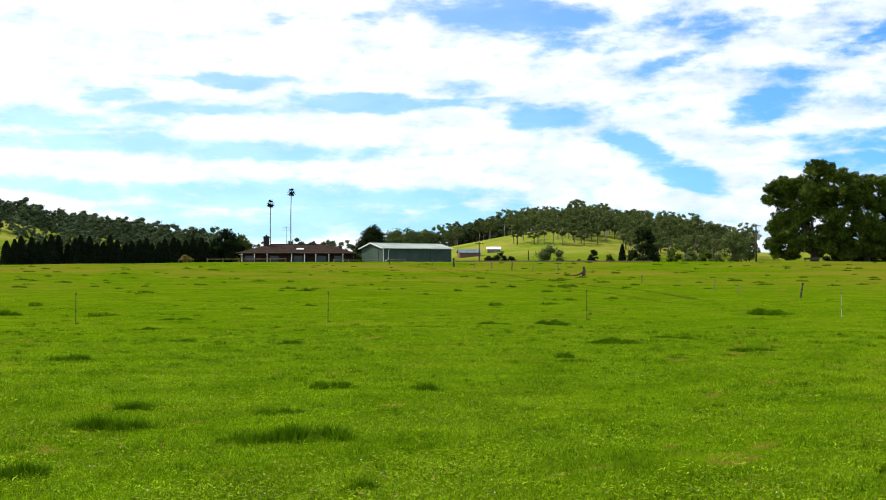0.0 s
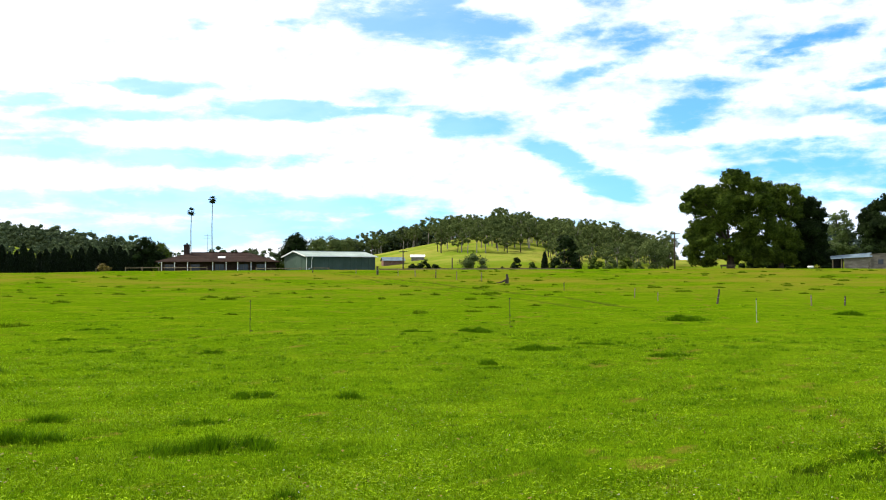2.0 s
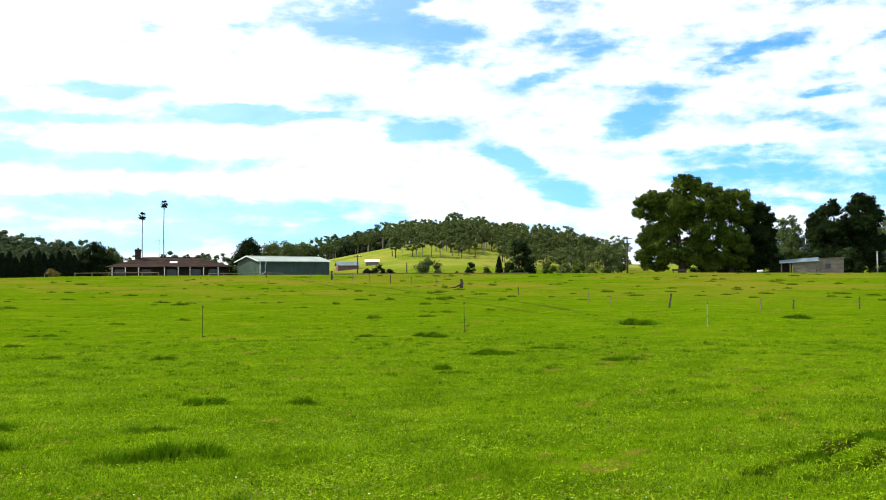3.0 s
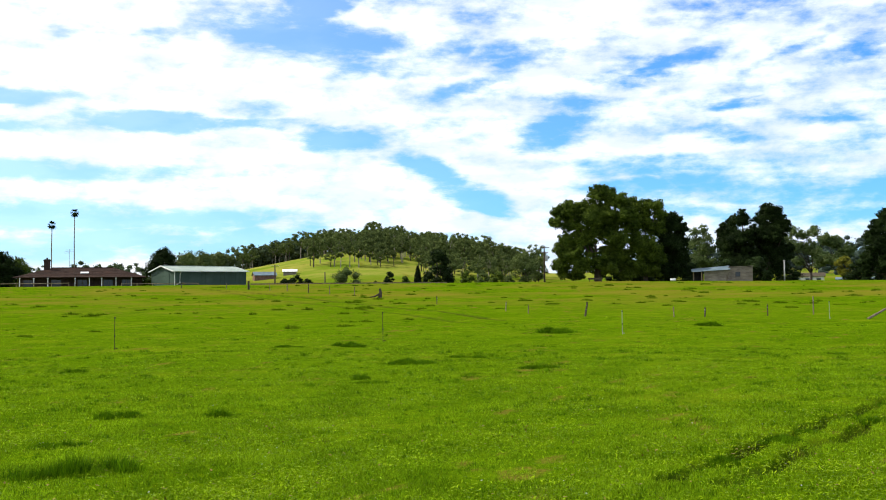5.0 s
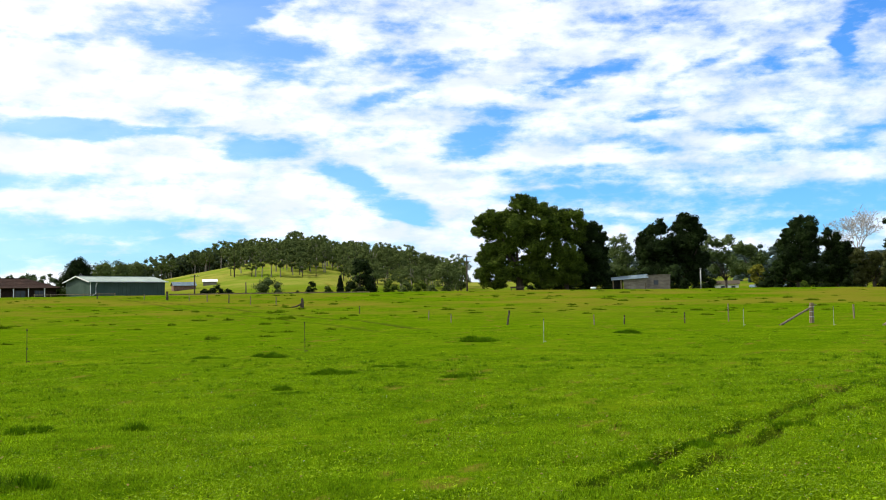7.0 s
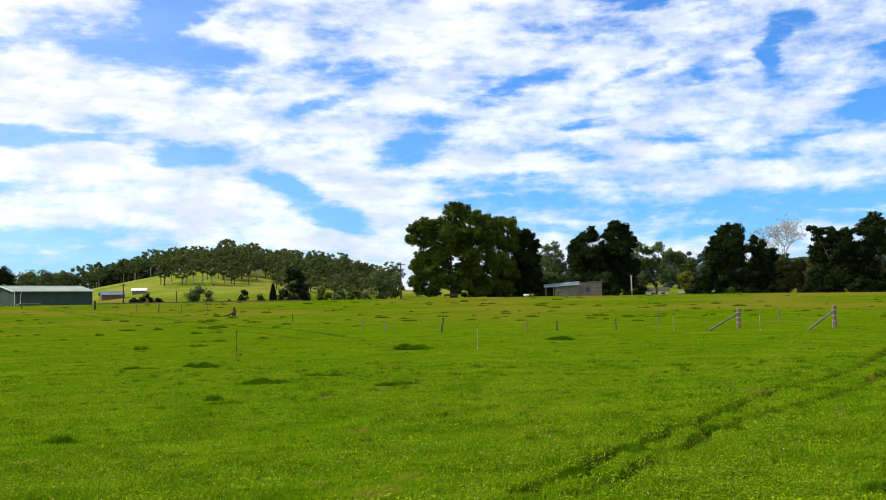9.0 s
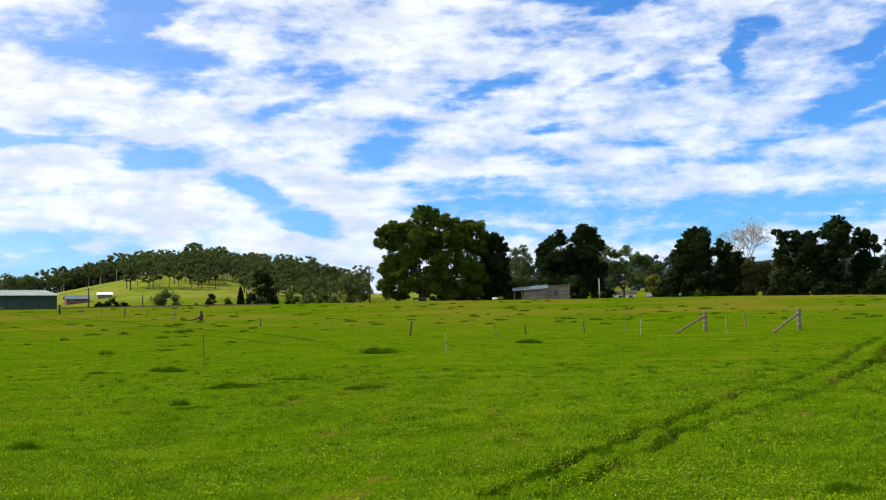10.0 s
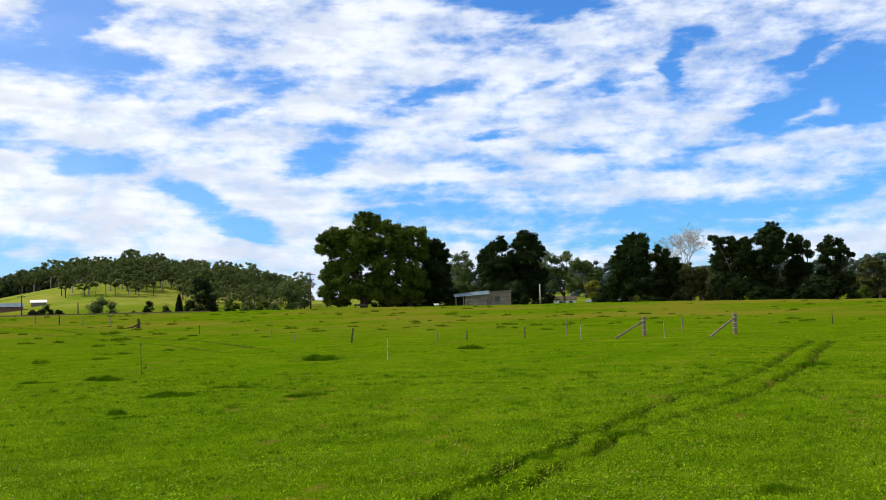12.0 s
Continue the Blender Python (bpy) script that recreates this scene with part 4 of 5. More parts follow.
def machinery_shed():
    x, y = heading(-3.36, 178)
    ob = thing("shed", x, y, land(x, y), 32, "grey-green steel farm shed with a pale gabled roof", "shed")
    L, W, eave, ridge = 14.1, 8.1, 2.58, 3.45
    for y0 in (0.0, W - 0.1):
        part("wall", mesh_of("wall", *box(0.1, L - 0.1, y0, y0 + 0.1, -0.8, eave), M["shed_wall"]), ob)
    for x0 in (0.0, L - 0.1):
        part("end_wall", mesh_of("end_wall", *gable_wall(x0, x0 + 0.1, 0, W, eave, ridge - 0.05), M["shed_wall"]), ob)
    for s in (-1, 1):
        ym = W / 2
        y_out = ym + s * (W / 2 + 0.4)
        drop = (ridge - eave) / (W / 2) * 0.4
        part("roof_side", mesh_of("roof_side", *ribbed((-0.4, y_out, eave - drop + 0.08), (L + 0.4, y_out, eave - drop + 0.08), (L + 0.4, ym, ridge + 0.08), (-0.4, ym, ridge + 0.08), 0.06, 19), M["roof_pale"]), ob, "pale ribbed steel roof")
    part("ridge_cap", mesh_of("ridge_cap", *box(-0.4, L + 0.4, W / 2 - 0.18, W / 2 + 0.18, ridge + 0.08, ridge + 0.14), M["roof_pale"]), ob)
    part("gutter", mesh_of("gutter", *box(-0.4, L + 0.4, -0.52, -0.38, eave - 0.12, eave + 0.02, 0.03), M["trim_white"]), ob, "white gutter")
    for s, name in ((-1, "barge_board"), (1, "barge_board")):
        ym = W / 2
        y_out = ym + s * (W / 2 + 0.4)
        part(name, mesh_of(name, *slab((-0.45, y_out, eave - 0.02), (-0.41, y_out, eave - 0.02), (-0.41, ym, ridge + 0.13), (-0.45, ym, ridge + 0.13), 0.16), M["trim_white"]), ob, "white barge board")
    part("downpipe", mesh_of("downpipe", *tube([(1.0, -0.46, eave - 0.1), (1.0, -0.4, eave - 0.35), (1.0, -0.1, eave - 0.7), (1.0, -0.1, 0.6), (0.35, -0.1, 0.25)], [0.08, 0.08, 0.08, 0.08, 0.08], 7), M["trim_white"]), ob, "white bent downpipe")
    for i in range(17):
        part("wall_rib", mesh_of("wall_rib", *box(1.4 + 0.75 * i, 1.48 + 0.75 * i, -0.035, -0.003, -0.5, eave - 0.1), M["shed_wall"]), ob)
    part("roller_door", mesh_of("roller_door", *join(*[box(-0.05 - 0.02 * (i % 2), -0.004, 1.6, 4.2, -0.1 + 0.2 * i, 0.098 + 0.2 * i) for i in range(11)]), M["shed_wall"]), ob)
    part("downpipe", mesh_of("downpipe", *box(-0.02, 0.08, -0.14, -0.04, -0.2, eave, 0.02), M["trim_white"]), ob)


machinery_shed()


def homestead():
    x, y = heading(-8.05, 190)
    ob = thing("house", x, y, land(x, y) - 0.3, 5, "long low brick farmhouse with a dark brown tiled hip roof", "house")
    L, W, eave, ridge = 20.0, 10.0, 2.45, 4.15
    for x0, x1, y0, y1 in ((-L / 2, L / 2, -W / 2, -W / 2 + 0.2), (-L / 2, L / 2, W / 2 - 0.2, W / 2), (-L / 2, -L / 2 + 0.2, -W / 2 + 0.2, W / 2 - 0.2), (L / 2 - 0.2, L / 2, -W / 2 + 0.2, W / 2 - 0.2)):
        part("wall", mesh_of("wall", *box(x0, x1, y0, y1, -1.2, eave), M["wall_dark"]), ob)
    ex, ey, run = L / 2 + 0.7, W / 2 + 1.7, W / 2
    A, B, C, D = (-ex, -ey, eave), (ex, -ey, eave), (ex, ey, eave), (-ex, ey, eave)
    R0, R1 = (-ex + run + 0.6, 0, ridge), (ex - run - 0.6, 0, ridge)
    verts = [A, B, C, D, R0, R1] + [(p[0], p[1], p[2] - 0.12) for p in (A, B, C, D)]
    part("roof", mesh_of("roof", verts, [(0, 1, 5, 4), (1, 2, 5), (2, 3, 4, 5), (3, 0, 4), (9, 8, 7, 6), (0, 6, 7, 1), (1, 7, 8, 2), (2, 8, 9, 3), (3, 9, 6, 0)], M["roof_tile"]), ob, "dark brown tiled hip roof")
    courses = []
    for i in range(1, 12):
        t = i / 12
        xx0, xx1 = A[0] + (R0[0] - A[0]) * t, B[0] + (R1[0] - B[0]) * t
        yy, zz = -ey + ey * t, eave + (ridge - eave) * t
        courses.append(box(xx0 + 0.05, xx1 - 0.05, yy - 0.03, yy + 0.1, zz - 0.02, zz + 0.035))
    tagged(part("tile_course", mesh_of("tile_course", *join(*courses), M["roof_tile"]), ob), kind="stuff")
    part("ridge_cap", mesh_of("ridge_cap", *box(R0[0], R1[0], -0.12, 0.12, ridge - 0.02, ridge + 0.09, 0.03), M["roof_tile"]), ob)
    chimney = part("chimney", mesh_of("chimney", *join(box(-6.3, -5.3, -1.2, -0.3, 2.6, 5.35, 0.04), box(-6.4, -5.2, -1.3, -0.2, 5.35, 5.5), box(-6.25, -5.35, -1.15, -0.35, 5.5, 5.62)), M["wall_dark"]), ob, "square dark brick chimney")
    part("flue", mesh_of("flue", *tube([(-5.8, -0.75, 5.6), (-5.8, -0.75, 5.9)], [0.14, 0.14], 8), M["black"]), chimney)
    part("skylight", mesh_of("skylight", *slab((-0.15, -4.4, 3.17), (1.15, -4.4, 3.17), (1.15, -3.6, 3.4), (-0.15, -3.6, 3.4), 0.12), M["trim_white"]), ob, "white skylight panel")
    for px in (-9.6, -7.4, -5.2, -0.9, 1.4, 3.4, 5.7, 8.2):
        part("verandah_post", mesh_of("verandah_post", *join(box(px - 0.07, px + 0.07, -ey + 0.15, -ey + 0.29, -1.2, eave - 0.1, 0.02), box(px - 0.11, px + 0.11, -ey + 0.11, -ey + 0.33, eave - 0.3, eave - 0.12)), M["trim_white"]), ob, "white verandah post")
    for wx in (-8.4, -4.0, 0.2, 4.4, 7.4):
        w = part("window", mesh_of("window", *join(box(wx - 0.85, wx - 0.77, -W / 2 - 0.04, -W / 2 - 0.003, 0.7, 2.05), box(wx + 0.77, wx + 0.85, -W / 2 - 0.04, -W / 2 - 0.003, 0.7, 2.05), box(wx - 0.77, wx + 0.77, -W / 2 - 0.04, -W / 2 - 0.003, 1.97, 2.05), box(wx - 0.77, wx + 0.77, -W / 2 - 0.06, -W / 2 - 0.003, 0.7, 0.78), box(wx - 0.03, wx + 0.03, -W / 2 - 0.04, -W / 2 - 0.003, 0.78, 1.97)), M["post_dark"]), ob)
        part("pane", mesh_of("pane", *box(wx - 0.76, wx + 0.76, -W / 2 - 0.02, -W / 2 - 0.004, 0.79, 1.96), M["glass"]), w)


homestead()


def old_hut():
    x, y = heading(26.65, 175)
    ob = thing("hut", x, y, land(x, y) - 0.15, -24, "small weathered timber hut with a low blue-grey iron roof", "hut")
    for x0, x1, y0, y1, h in ((-1.9, 0.9, -1.7, -1.58, 2.0), (-1.9, 0.9, 1.9, 2.02, 2.4)):
        part("wall", mesh_of("wall", *box(x0, x1, y0, y1, -0.5, h), M["board"]), ob)
    part("side_wall", mesh_of("side_wall", *gable_wall(0.9, 1.02, -1.7, 2.02, 2.1, 2.45), M["board"]), ob)
    part("block", mesh_of("block", *box(1.02, 4.8, -1.1, 2.4, -0.5, 2.45, 0.03), M["board"]), ob, "square weatherboard lean-to")
    for i in range(12):
        part("board", mesh_of("board", *box(1.03, 4.79, -1.13 - 0.012 * (i % 2), -1.102, -0.3 + 0.22 * i, -0.1 + 0.22 * i), M["board"]), ob)
    part("block_roof", mesh_of("block_roof", *slab((0.9, -1.3, 2.5), (4.95, -1.3, 2.62), (4.95, 2.6, 2.62), (0.9, 2.6, 2.5), 0.08), M["board"]), ob, "flat dull roof")
    part("roof", mesh_of("roof", *ribbed((-4.9, -2.2, 1.72), (1.2, -2.2, 2.05), (1.2, 1.0, 2.75), (-4.9, 1.0, 2.25), 0.05, 9), M["roof_blue"]), ob, "blue-grey corrugated iron skillion roof")
    part("back_roof", mesh_of("back_roof", *ribbed((1.2, 2.4, 2.3), (-4.9, 2.4, 2.0), (-4.9, 1.0, 2.24), (1.2, 1.0, 2.74), 0.05, 9), M["roof_blue"]), ob)
    for px in (-4.6, -3.3):
        part("post", mesh_of("post", *box(px - 0.09, px + 0.09, -1.95, -1.77, -0.5, 1.72, 0.02), M["post"]), ob)
    part("pillar", mesh_of("pillar", *box(-2.9, -1.91, -1.75, -1.55, -0.5, 1.85, 0.02), M["board"]), ob, "pale timber wall panel")
    # a black sheet added at the back of the bay to stand for its shade
    part("shade_panel", mesh_of("shade_panel", *box(-4.7, -2.95, 1.0, 1.1, -0.5, 2.1), M["bay_shade"]), ob, "near-black panel painted as the shade in the open carport bay")
    w = part("window", mesh_of("window", *join(box(1.98, 2.06, -1.19, -1.14, 0.8, 1.7), box(2.84, 2.92, -1.19, -1.14, 0.8, 1.7), box(2.06, 2.84, -1.19, -1.14, 1.62, 1.7), box(2.06, 2.84, -1.19, -1.14, 0.8, 0.88)), M["board"]), ob)
    part("pane", mesh_of("pane", *box(2.05, 2.85, -1.165, -1.143, 0.87, 1.63), M["glass"]), w)


old_hut()


def cottage(az, r, length, depth, eave, ridge, turn, wall, roof, label, windows, drop=0.0):
    x, y = heading(az, r)
    ob = thing("cottage", x, y, land(x, y) - drop, turn, label, "house", "far farm buildings")
    hx, hy = length / 2, depth / 2
    for y0 in (-hy, hy - 0.15):
        part("wall", mesh_of("wall", *box(-hx + 0.15, hx - 0.15, y0, y0 + 0.15, -0.8, eave), M[wall]), ob)
    for x0 in (-hx, hx - 0.15):
        part("end_wall", mesh_of("end_wall", *gable_wall(x0, x0 + 0.15, -hy, hy, eave, ridge - 0.05), M[wall]), ob)
    for s in (-1, 1):
        part("roof_side", mesh_of("roof_side", *ribbed((-hx - 0.4, s * (hy + 0.5), eave - 0.05), (hx + 0.4, s * (hy + 0.5), eave - 0.05), (hx + 0.4, 0, ridge + 0.05), (-hx - 0.4, 0, ridge + 0.05), 0.08, 10), M[roof]), ob)
    for i in range(windows):
        wx = -hx + length * (i + 0.5) / windows
        w = part("window", mesh_of("window", *join(box(wx - 0.6, wx - 0.5, -hy - 0.04, -hy - 0.003, 0.8, 2.0), box(wx + 0.5, wx + 0.6, -hy - 0.04, -hy - 0.003, 0.8, 2.0), box(wx - 0.5, wx + 0.5, -hy - 0.05, -hy - 0.003, 0.72, 0.8)), M["trim_white"]), ob)
        part("pane", mesh_of("pane", *box(wx - 0.49, wx + 0.49, -hy - 0.025, -hy - 0.004, 0.81, 1.99), M["glass"]), w)


cottage(1.45, 392, 8.0, 7, 1.5, 2.8, 6, "brick", "roof_blue", "low far farmhouse with a pale iron roof", 0)
cottage(2.85, 404, 5.0, 5, 1.2, 2.1, -4, "board", "trim_white", "far farm shed with a bright white roof", 0)
cottage(31.0, 262, 7.4, 5, 2.5, 3.3, -30, "trim_white", "post_dark", "small cream far cottage between the trees", 3, -1.0)
cottage(33.4, 275, 9.0, 5, 2.0, 2.5, -33, "trim_white", "roof_blue", "long low pale far shed below the trees", 5, -0.7)


# ---------------------------------------------------------------- hedge, shrubs, palms
def spire_mesh(seed, height, width, count, size, skirt=0.08):
    """Leaf corners of a narrow upright cypress."""
    g = np.random.default_rng(seed)
    t = g.random(count) ** 0.9
    shape = np.clip((1 - t) ** 0.6, 0.05, 1) * (0.8 + 0.2 * np.clip(t / skirt, 0, 1))
    a = g.uniform(0, 2 * np.pi, count)
    d = width / 2 * shape * (0.55 + 0.5 * g.random(count)) * (1 + 0.14 * np.sin(3 * a + 7 * t + seed))
    c = np.stack([np.cos(a) * d, np.sin(a) * d, t * height + 0.05], 1)
    u = np.stack([np.cos(a) * 0.5, np.sin(a) * 0.5, np.ones(count)], 1) + g.normal(0, 0.25, (count, 3))
    u /= np.linalg.norm(u, axis=1, keepdims=True)
    w = np.cross(u, g.normal(size=(count, 3)))
    w /= np.linalg.norm(w, axis=1, keepdims=True)
    s = size * g.uniform(0.6, 1.3, count)[:, None]
    return np.stack([c - u * s, c + w * s * 0.5, c + u * s, c - w * s * 0.5], 1).reshape(-1, 3)


cypress_models = []
for k in range(4):
    ob = thing("cypress", 0, -400 - 10 * k, 0, 0, "dark green upright cypress in a tall windbreak hedge", "cypress", "cypress hedge")
    part("foliage", fast_mesh("foliage", np.concatenate([spire_mesh(90 + k, 5.0 + 0.22 * k, 2.7, 2200, 0.19), core_quads([(0, 0, 0.7 + i * 0.8, 1.15 * (1 - i / 6) ** 0.6, 0.85) for i in range(5)], 0.9)]), 4, M["cypress"]), ob)
    part("trunk", mesh_of("trunk", *tube([(0, 0, -0.8), (0, 0, 1.0), (0, 0, 4.5)], [0.16, 0.12, 0.03]), M["bark"]), ob)
    cypress_models.append(ob)
g = random.Random(4)
spots = [(-23.1 + 0.36 * i + g.uniform(-0.08, 0.08), 190 + g.uniform(-1, 1) + 0.12 * i) for i in range(32)]
for i, (a, r) in enumerate(spots):
    x, y, z = standing(a, r)
    m = pose(x, y, z - 0.1, 0, 0, g.uniform(0, 360)) @ Matrix.Diagonal((1, 1, g.uniform(0.9, 1.06), 1))
    if i < 4:
        cypress_models[i].matrix_basis = m
    else:
        copy_thing(cypress_models[i % 4], m)

tree("dark_tree", -12.0, 194, crown_blobs(41, 5.6, 5, 0.2, 6.6, 16, 1.3, 0.45), 2600, 0.28, "leaf_dark_shade", 0.25, 1.0, "dark dense tree at the end of the hedge", 41)
tree("dark_tree", -11.2, 204, crown_blobs(42, 4.6, 4, 0.2, 6.3, 12, 1.2, 0.5), 1800, 0.28, "leaf", 0.2, 1.2, "green garden tree beside the farmhouse", 42)
tree("shrub", -14.1, 178, crown_blobs(43, 1.9, 1.6, -0.1, 1.5, 8, 0.5, 0.45), 600, 0.13, "rust_leaf", 0.05, 0.3, "small rust-brown shrub in front of the hedge", 43, category="shrub")
tree("dark_tree", -3.95, 214, crown_blobs(44, 6.8, 6, 0.0, 8.6, 20, 1.6, 0.42), 4200, 0.3, "leaf_dark_shade", 0.35, 1.0, "dark dense tree behind the shed", 44)
tree("gum_tree", -2.7, 262, crown_blobs(45, 6.5, 6, 1.5, 11.0, 14, 1.7, 0.6), 2400, 0.34, "leaf_gum", 0.25, 3.0, "grey-green gum tree behind the shed", 45)
tree("gum_tree", -1.75, 268, crown_blobs(46, 7.0, 6, 1.0, 10.6, 14, 1.8, 0.55), 2400, 0.34, "leaf_gum", 0.25, 2.6, "grey-green gum tree behind the shed", 46)
tree("shrub", -4.85, 186, crown_blobs(47, 2.6, 2, -0.4, 1.5, 8, 0.7, 0.45), 700, 0.16, "leaf", 0.06, 0.4, "green shrub beside the farmhouse", 47, category="shrub")

# bushes and small trees along the foot of the hill: heading, distance, width, height, leaf
BUSHES = [(2.55, 250, 3.6, 3.9, "leaf_dark_shade"), (3.25, 250, 4.4, 4.6, "leaf_dark_shade"), (3.8, 252, 3.0, 3.8, "leaf_dark_shade"), (5.95, 255, 7.4, 6.8, "leaf_gum"), (8.37, 262, 3.6, 5.4, "leaf_dark_shade"),
          (7.6, 262, 2.0, 3.4, "leaf"), (9.25, 270, 2.6, 4.2, "leaf"), (12.66, 258, 4.8, 5.4, "leaf"), (13.6, 262, 4.6, 5.2, "leaf_gum"), (14.4, 266, 5.0, 5.6, "leaf"), (15.1, 262, 3.4, 4.4, "leaf_gum"),
          (10.5, 262, 4.0, 5.6, "leaf_dark_shade"), (11.6, 258, 3.6, 6.4, "leaf_dark_shade")]
for i, (a, r, w, h, leaf) in enumerate(BUSHES):
    tree("bush", a, r, crown_blobs(60 + i, w, w * 0.8, 0.2, h, 12, w * 0.22, 0.42), 1300, 0.26, leaf, 0.12, 0.8, "rounded green bush at the foot of the wooded hill", 60 + i, group="bushes below the hill", category="bush")
tree("dark_tree", 11.15, 256, crown_blobs(80, 6.6, 6, 0.2, 10.6, 24, 1.4, 0.35), 3800, 0.32, "leaf_dark_shade", 0.3, 1.5, "tall shaggy dark conifer below the hill", 80)
tree("gum_tree", 15.95, 250, crown_blobs(81, 6.4, 6, 2.6, 9.0, 16, 1.3, 0.62, 1.2), 2400, 0.3, "leaf_gum", 0.18, 3.0, "thin-stemmed gum tree with open crown", 81, core=False, limbs=12)
tree("gum_tree", 16.7, 262, crown_blobs(82, 4.4, 4, 3.2, 7.6, 10, 1.0, 0.62, 1.2), 1200, 0.3, "leaf_gum", 0.14, 3.0, "slender gum tree with sparse leaves", 82, core=False, limbs=8)
x, y, z = standing(9.95, 262)
ob = thing("cypress", x, y, z, 0, "single dark conical cypress below the hill", "cypress")
part("foliage", fast_mesh("foliage", np.concatenate([spire_mesh(97, 6.9, 2.6, 900, 0.3), core_quads([(0, 0, 1 + i, 1.1 * (1 - i / 7), 0.9) for i in range(5)], 0.85)]), 4, M["cypress"]), ob)
part("trunk", mesh_of("trunk", *tube([(0, 0, -0.4), (0, 0, 1.0), (0, 0, 4.5)], [0.16, 0.12, 0.03]), M["bark"]), ob)


def fan_palm(az, r, height, seed):
    x, y, z = standing(az, r)
    ob = thing("fan_palm", x, y, z, 0, "very tall slender palm with a small round head of fronds", "palm", "palms by the farmhouse")
    rr = random.Random(seed)
    part("trunk", mesh_of("trunk", *tube([(0, 0, -0.4), (0.05, 0, height * 0.3), (0.0, 0.1, height * 0.65), (0.1, 0, height - 0.8)], [0.17, 0.11, 0.095, 0.085], 8), M["bark_pale"], True), ob)
    for i in range(40):
        a, up = rr.uniform(0, 2 * math.pi), rr.uniform(-1.0, 1.3)
        d = Vector((math.cos(a) * math.cos(up), math.sin(a) * math.cos(up), math.sin(up)))
        side = d.cross(Vector((0, 0, 1))).normalized()
        hub = Vector((0.1, 0, height - 0.85))
        verts, faces = [tuple(hub), tuple(hub + d * 0.45)], []
        for j in range(9):
            s = (j - 4) / 4
            tip = hub + d * (1.1 - 0.25 * abs(s)) + side * 0.5 * s - Vector((0, 0, 0.14 * abs(s) + 0.1))
            w = side * 0.085
            k = len(verts)
            verts += [tuple(hub + d * 0.4 + side * 0.08 * s - w), tuple(hub + d * 0.4 + side * 0.08 * s + w), tuple(tip)]
            faces.append((k, k + 1, k + 2))
        k = len(verts)
        verts += [tuple(hub + side * 0.02), tuple(hub - side * 0.02)]
        faces.append((k, k + 1, 1))
        part("frond", mesh_of("frond", verts, faces, M["leaf_dark_shade"]), ob)


fan_palm(-8.49, 215, 17.0, 1)
fan_palm(-9.61, 213, 14.3, 2)


def bare_tree():
    x, y, z = standing(38.25, 199)
    ob = thing("bare_tree", x, y, z, 0, "leafless pale grey tree with fine branching twigs", "tree")
    rr = random.Random(8)
    pieces = []

    def grow(p, d, length, r, level):
        q = p + d * length * 0.5 + Vector((rr.uniform(-.1, .1), rr.uniform(-.1, .1), 0)) * length
        e = p + d * length
        pieces.append(tube([p, q, e], [r, r * 0.8, r * 0.6], 5 if level < 3 else 3))
        if level < 6:
            for _ in range(4 if level in (1, 2) else 3):
                nd = (d + Vector((rr.uniform(-1.25, 1.25), rr.uniform(-1.25, 1.25), rr.uniform(-0.2, 0.4)))).normalized()
                grow(e, nd, length * rr.uniform(0.60, 0.80), max(r * 0.62, 0.03), level + 1)

    grow(Vector((0, 0, -0.3)), Vector((0, 0, 1)), 5.4, 0.22, 0)
    part("crown", mesh_of("crown", *join(*pieces), M["twig"]), ob)


bare_tree()
# from the ninth on: dark fill added for the shaded gaps under the belt
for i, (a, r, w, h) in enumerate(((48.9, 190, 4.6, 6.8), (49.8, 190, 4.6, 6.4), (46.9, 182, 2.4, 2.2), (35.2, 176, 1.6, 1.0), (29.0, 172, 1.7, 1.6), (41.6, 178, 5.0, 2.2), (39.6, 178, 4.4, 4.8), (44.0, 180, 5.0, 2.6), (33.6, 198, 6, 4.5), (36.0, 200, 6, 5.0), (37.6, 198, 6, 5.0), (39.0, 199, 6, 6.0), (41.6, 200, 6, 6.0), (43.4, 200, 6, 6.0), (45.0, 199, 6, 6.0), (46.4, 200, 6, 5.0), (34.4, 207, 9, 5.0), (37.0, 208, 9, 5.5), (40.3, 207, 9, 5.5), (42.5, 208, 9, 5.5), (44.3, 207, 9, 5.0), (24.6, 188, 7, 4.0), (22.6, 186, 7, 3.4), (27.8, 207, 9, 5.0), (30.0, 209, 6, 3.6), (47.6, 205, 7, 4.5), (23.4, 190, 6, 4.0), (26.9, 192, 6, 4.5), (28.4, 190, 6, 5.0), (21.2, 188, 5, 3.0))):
    tree("bush", a, r, crown_blobs(140 + i, w, w * 0.8, -0.3, h, 12, w * 0.2, 0.5), 1500, 0.22, "leaf_pale" if i in (0, 1) else ("leaf" if i in (2, 3) else "leaf_dark_shade"), 0.1, 0.7, "bush along the tree belt, the rear ones added to fill its shaded gaps", 140 + i, group="bushes by the tree belt", category="bush")


# ---------------------------------------------------------------- wooded hills
gum_models = []
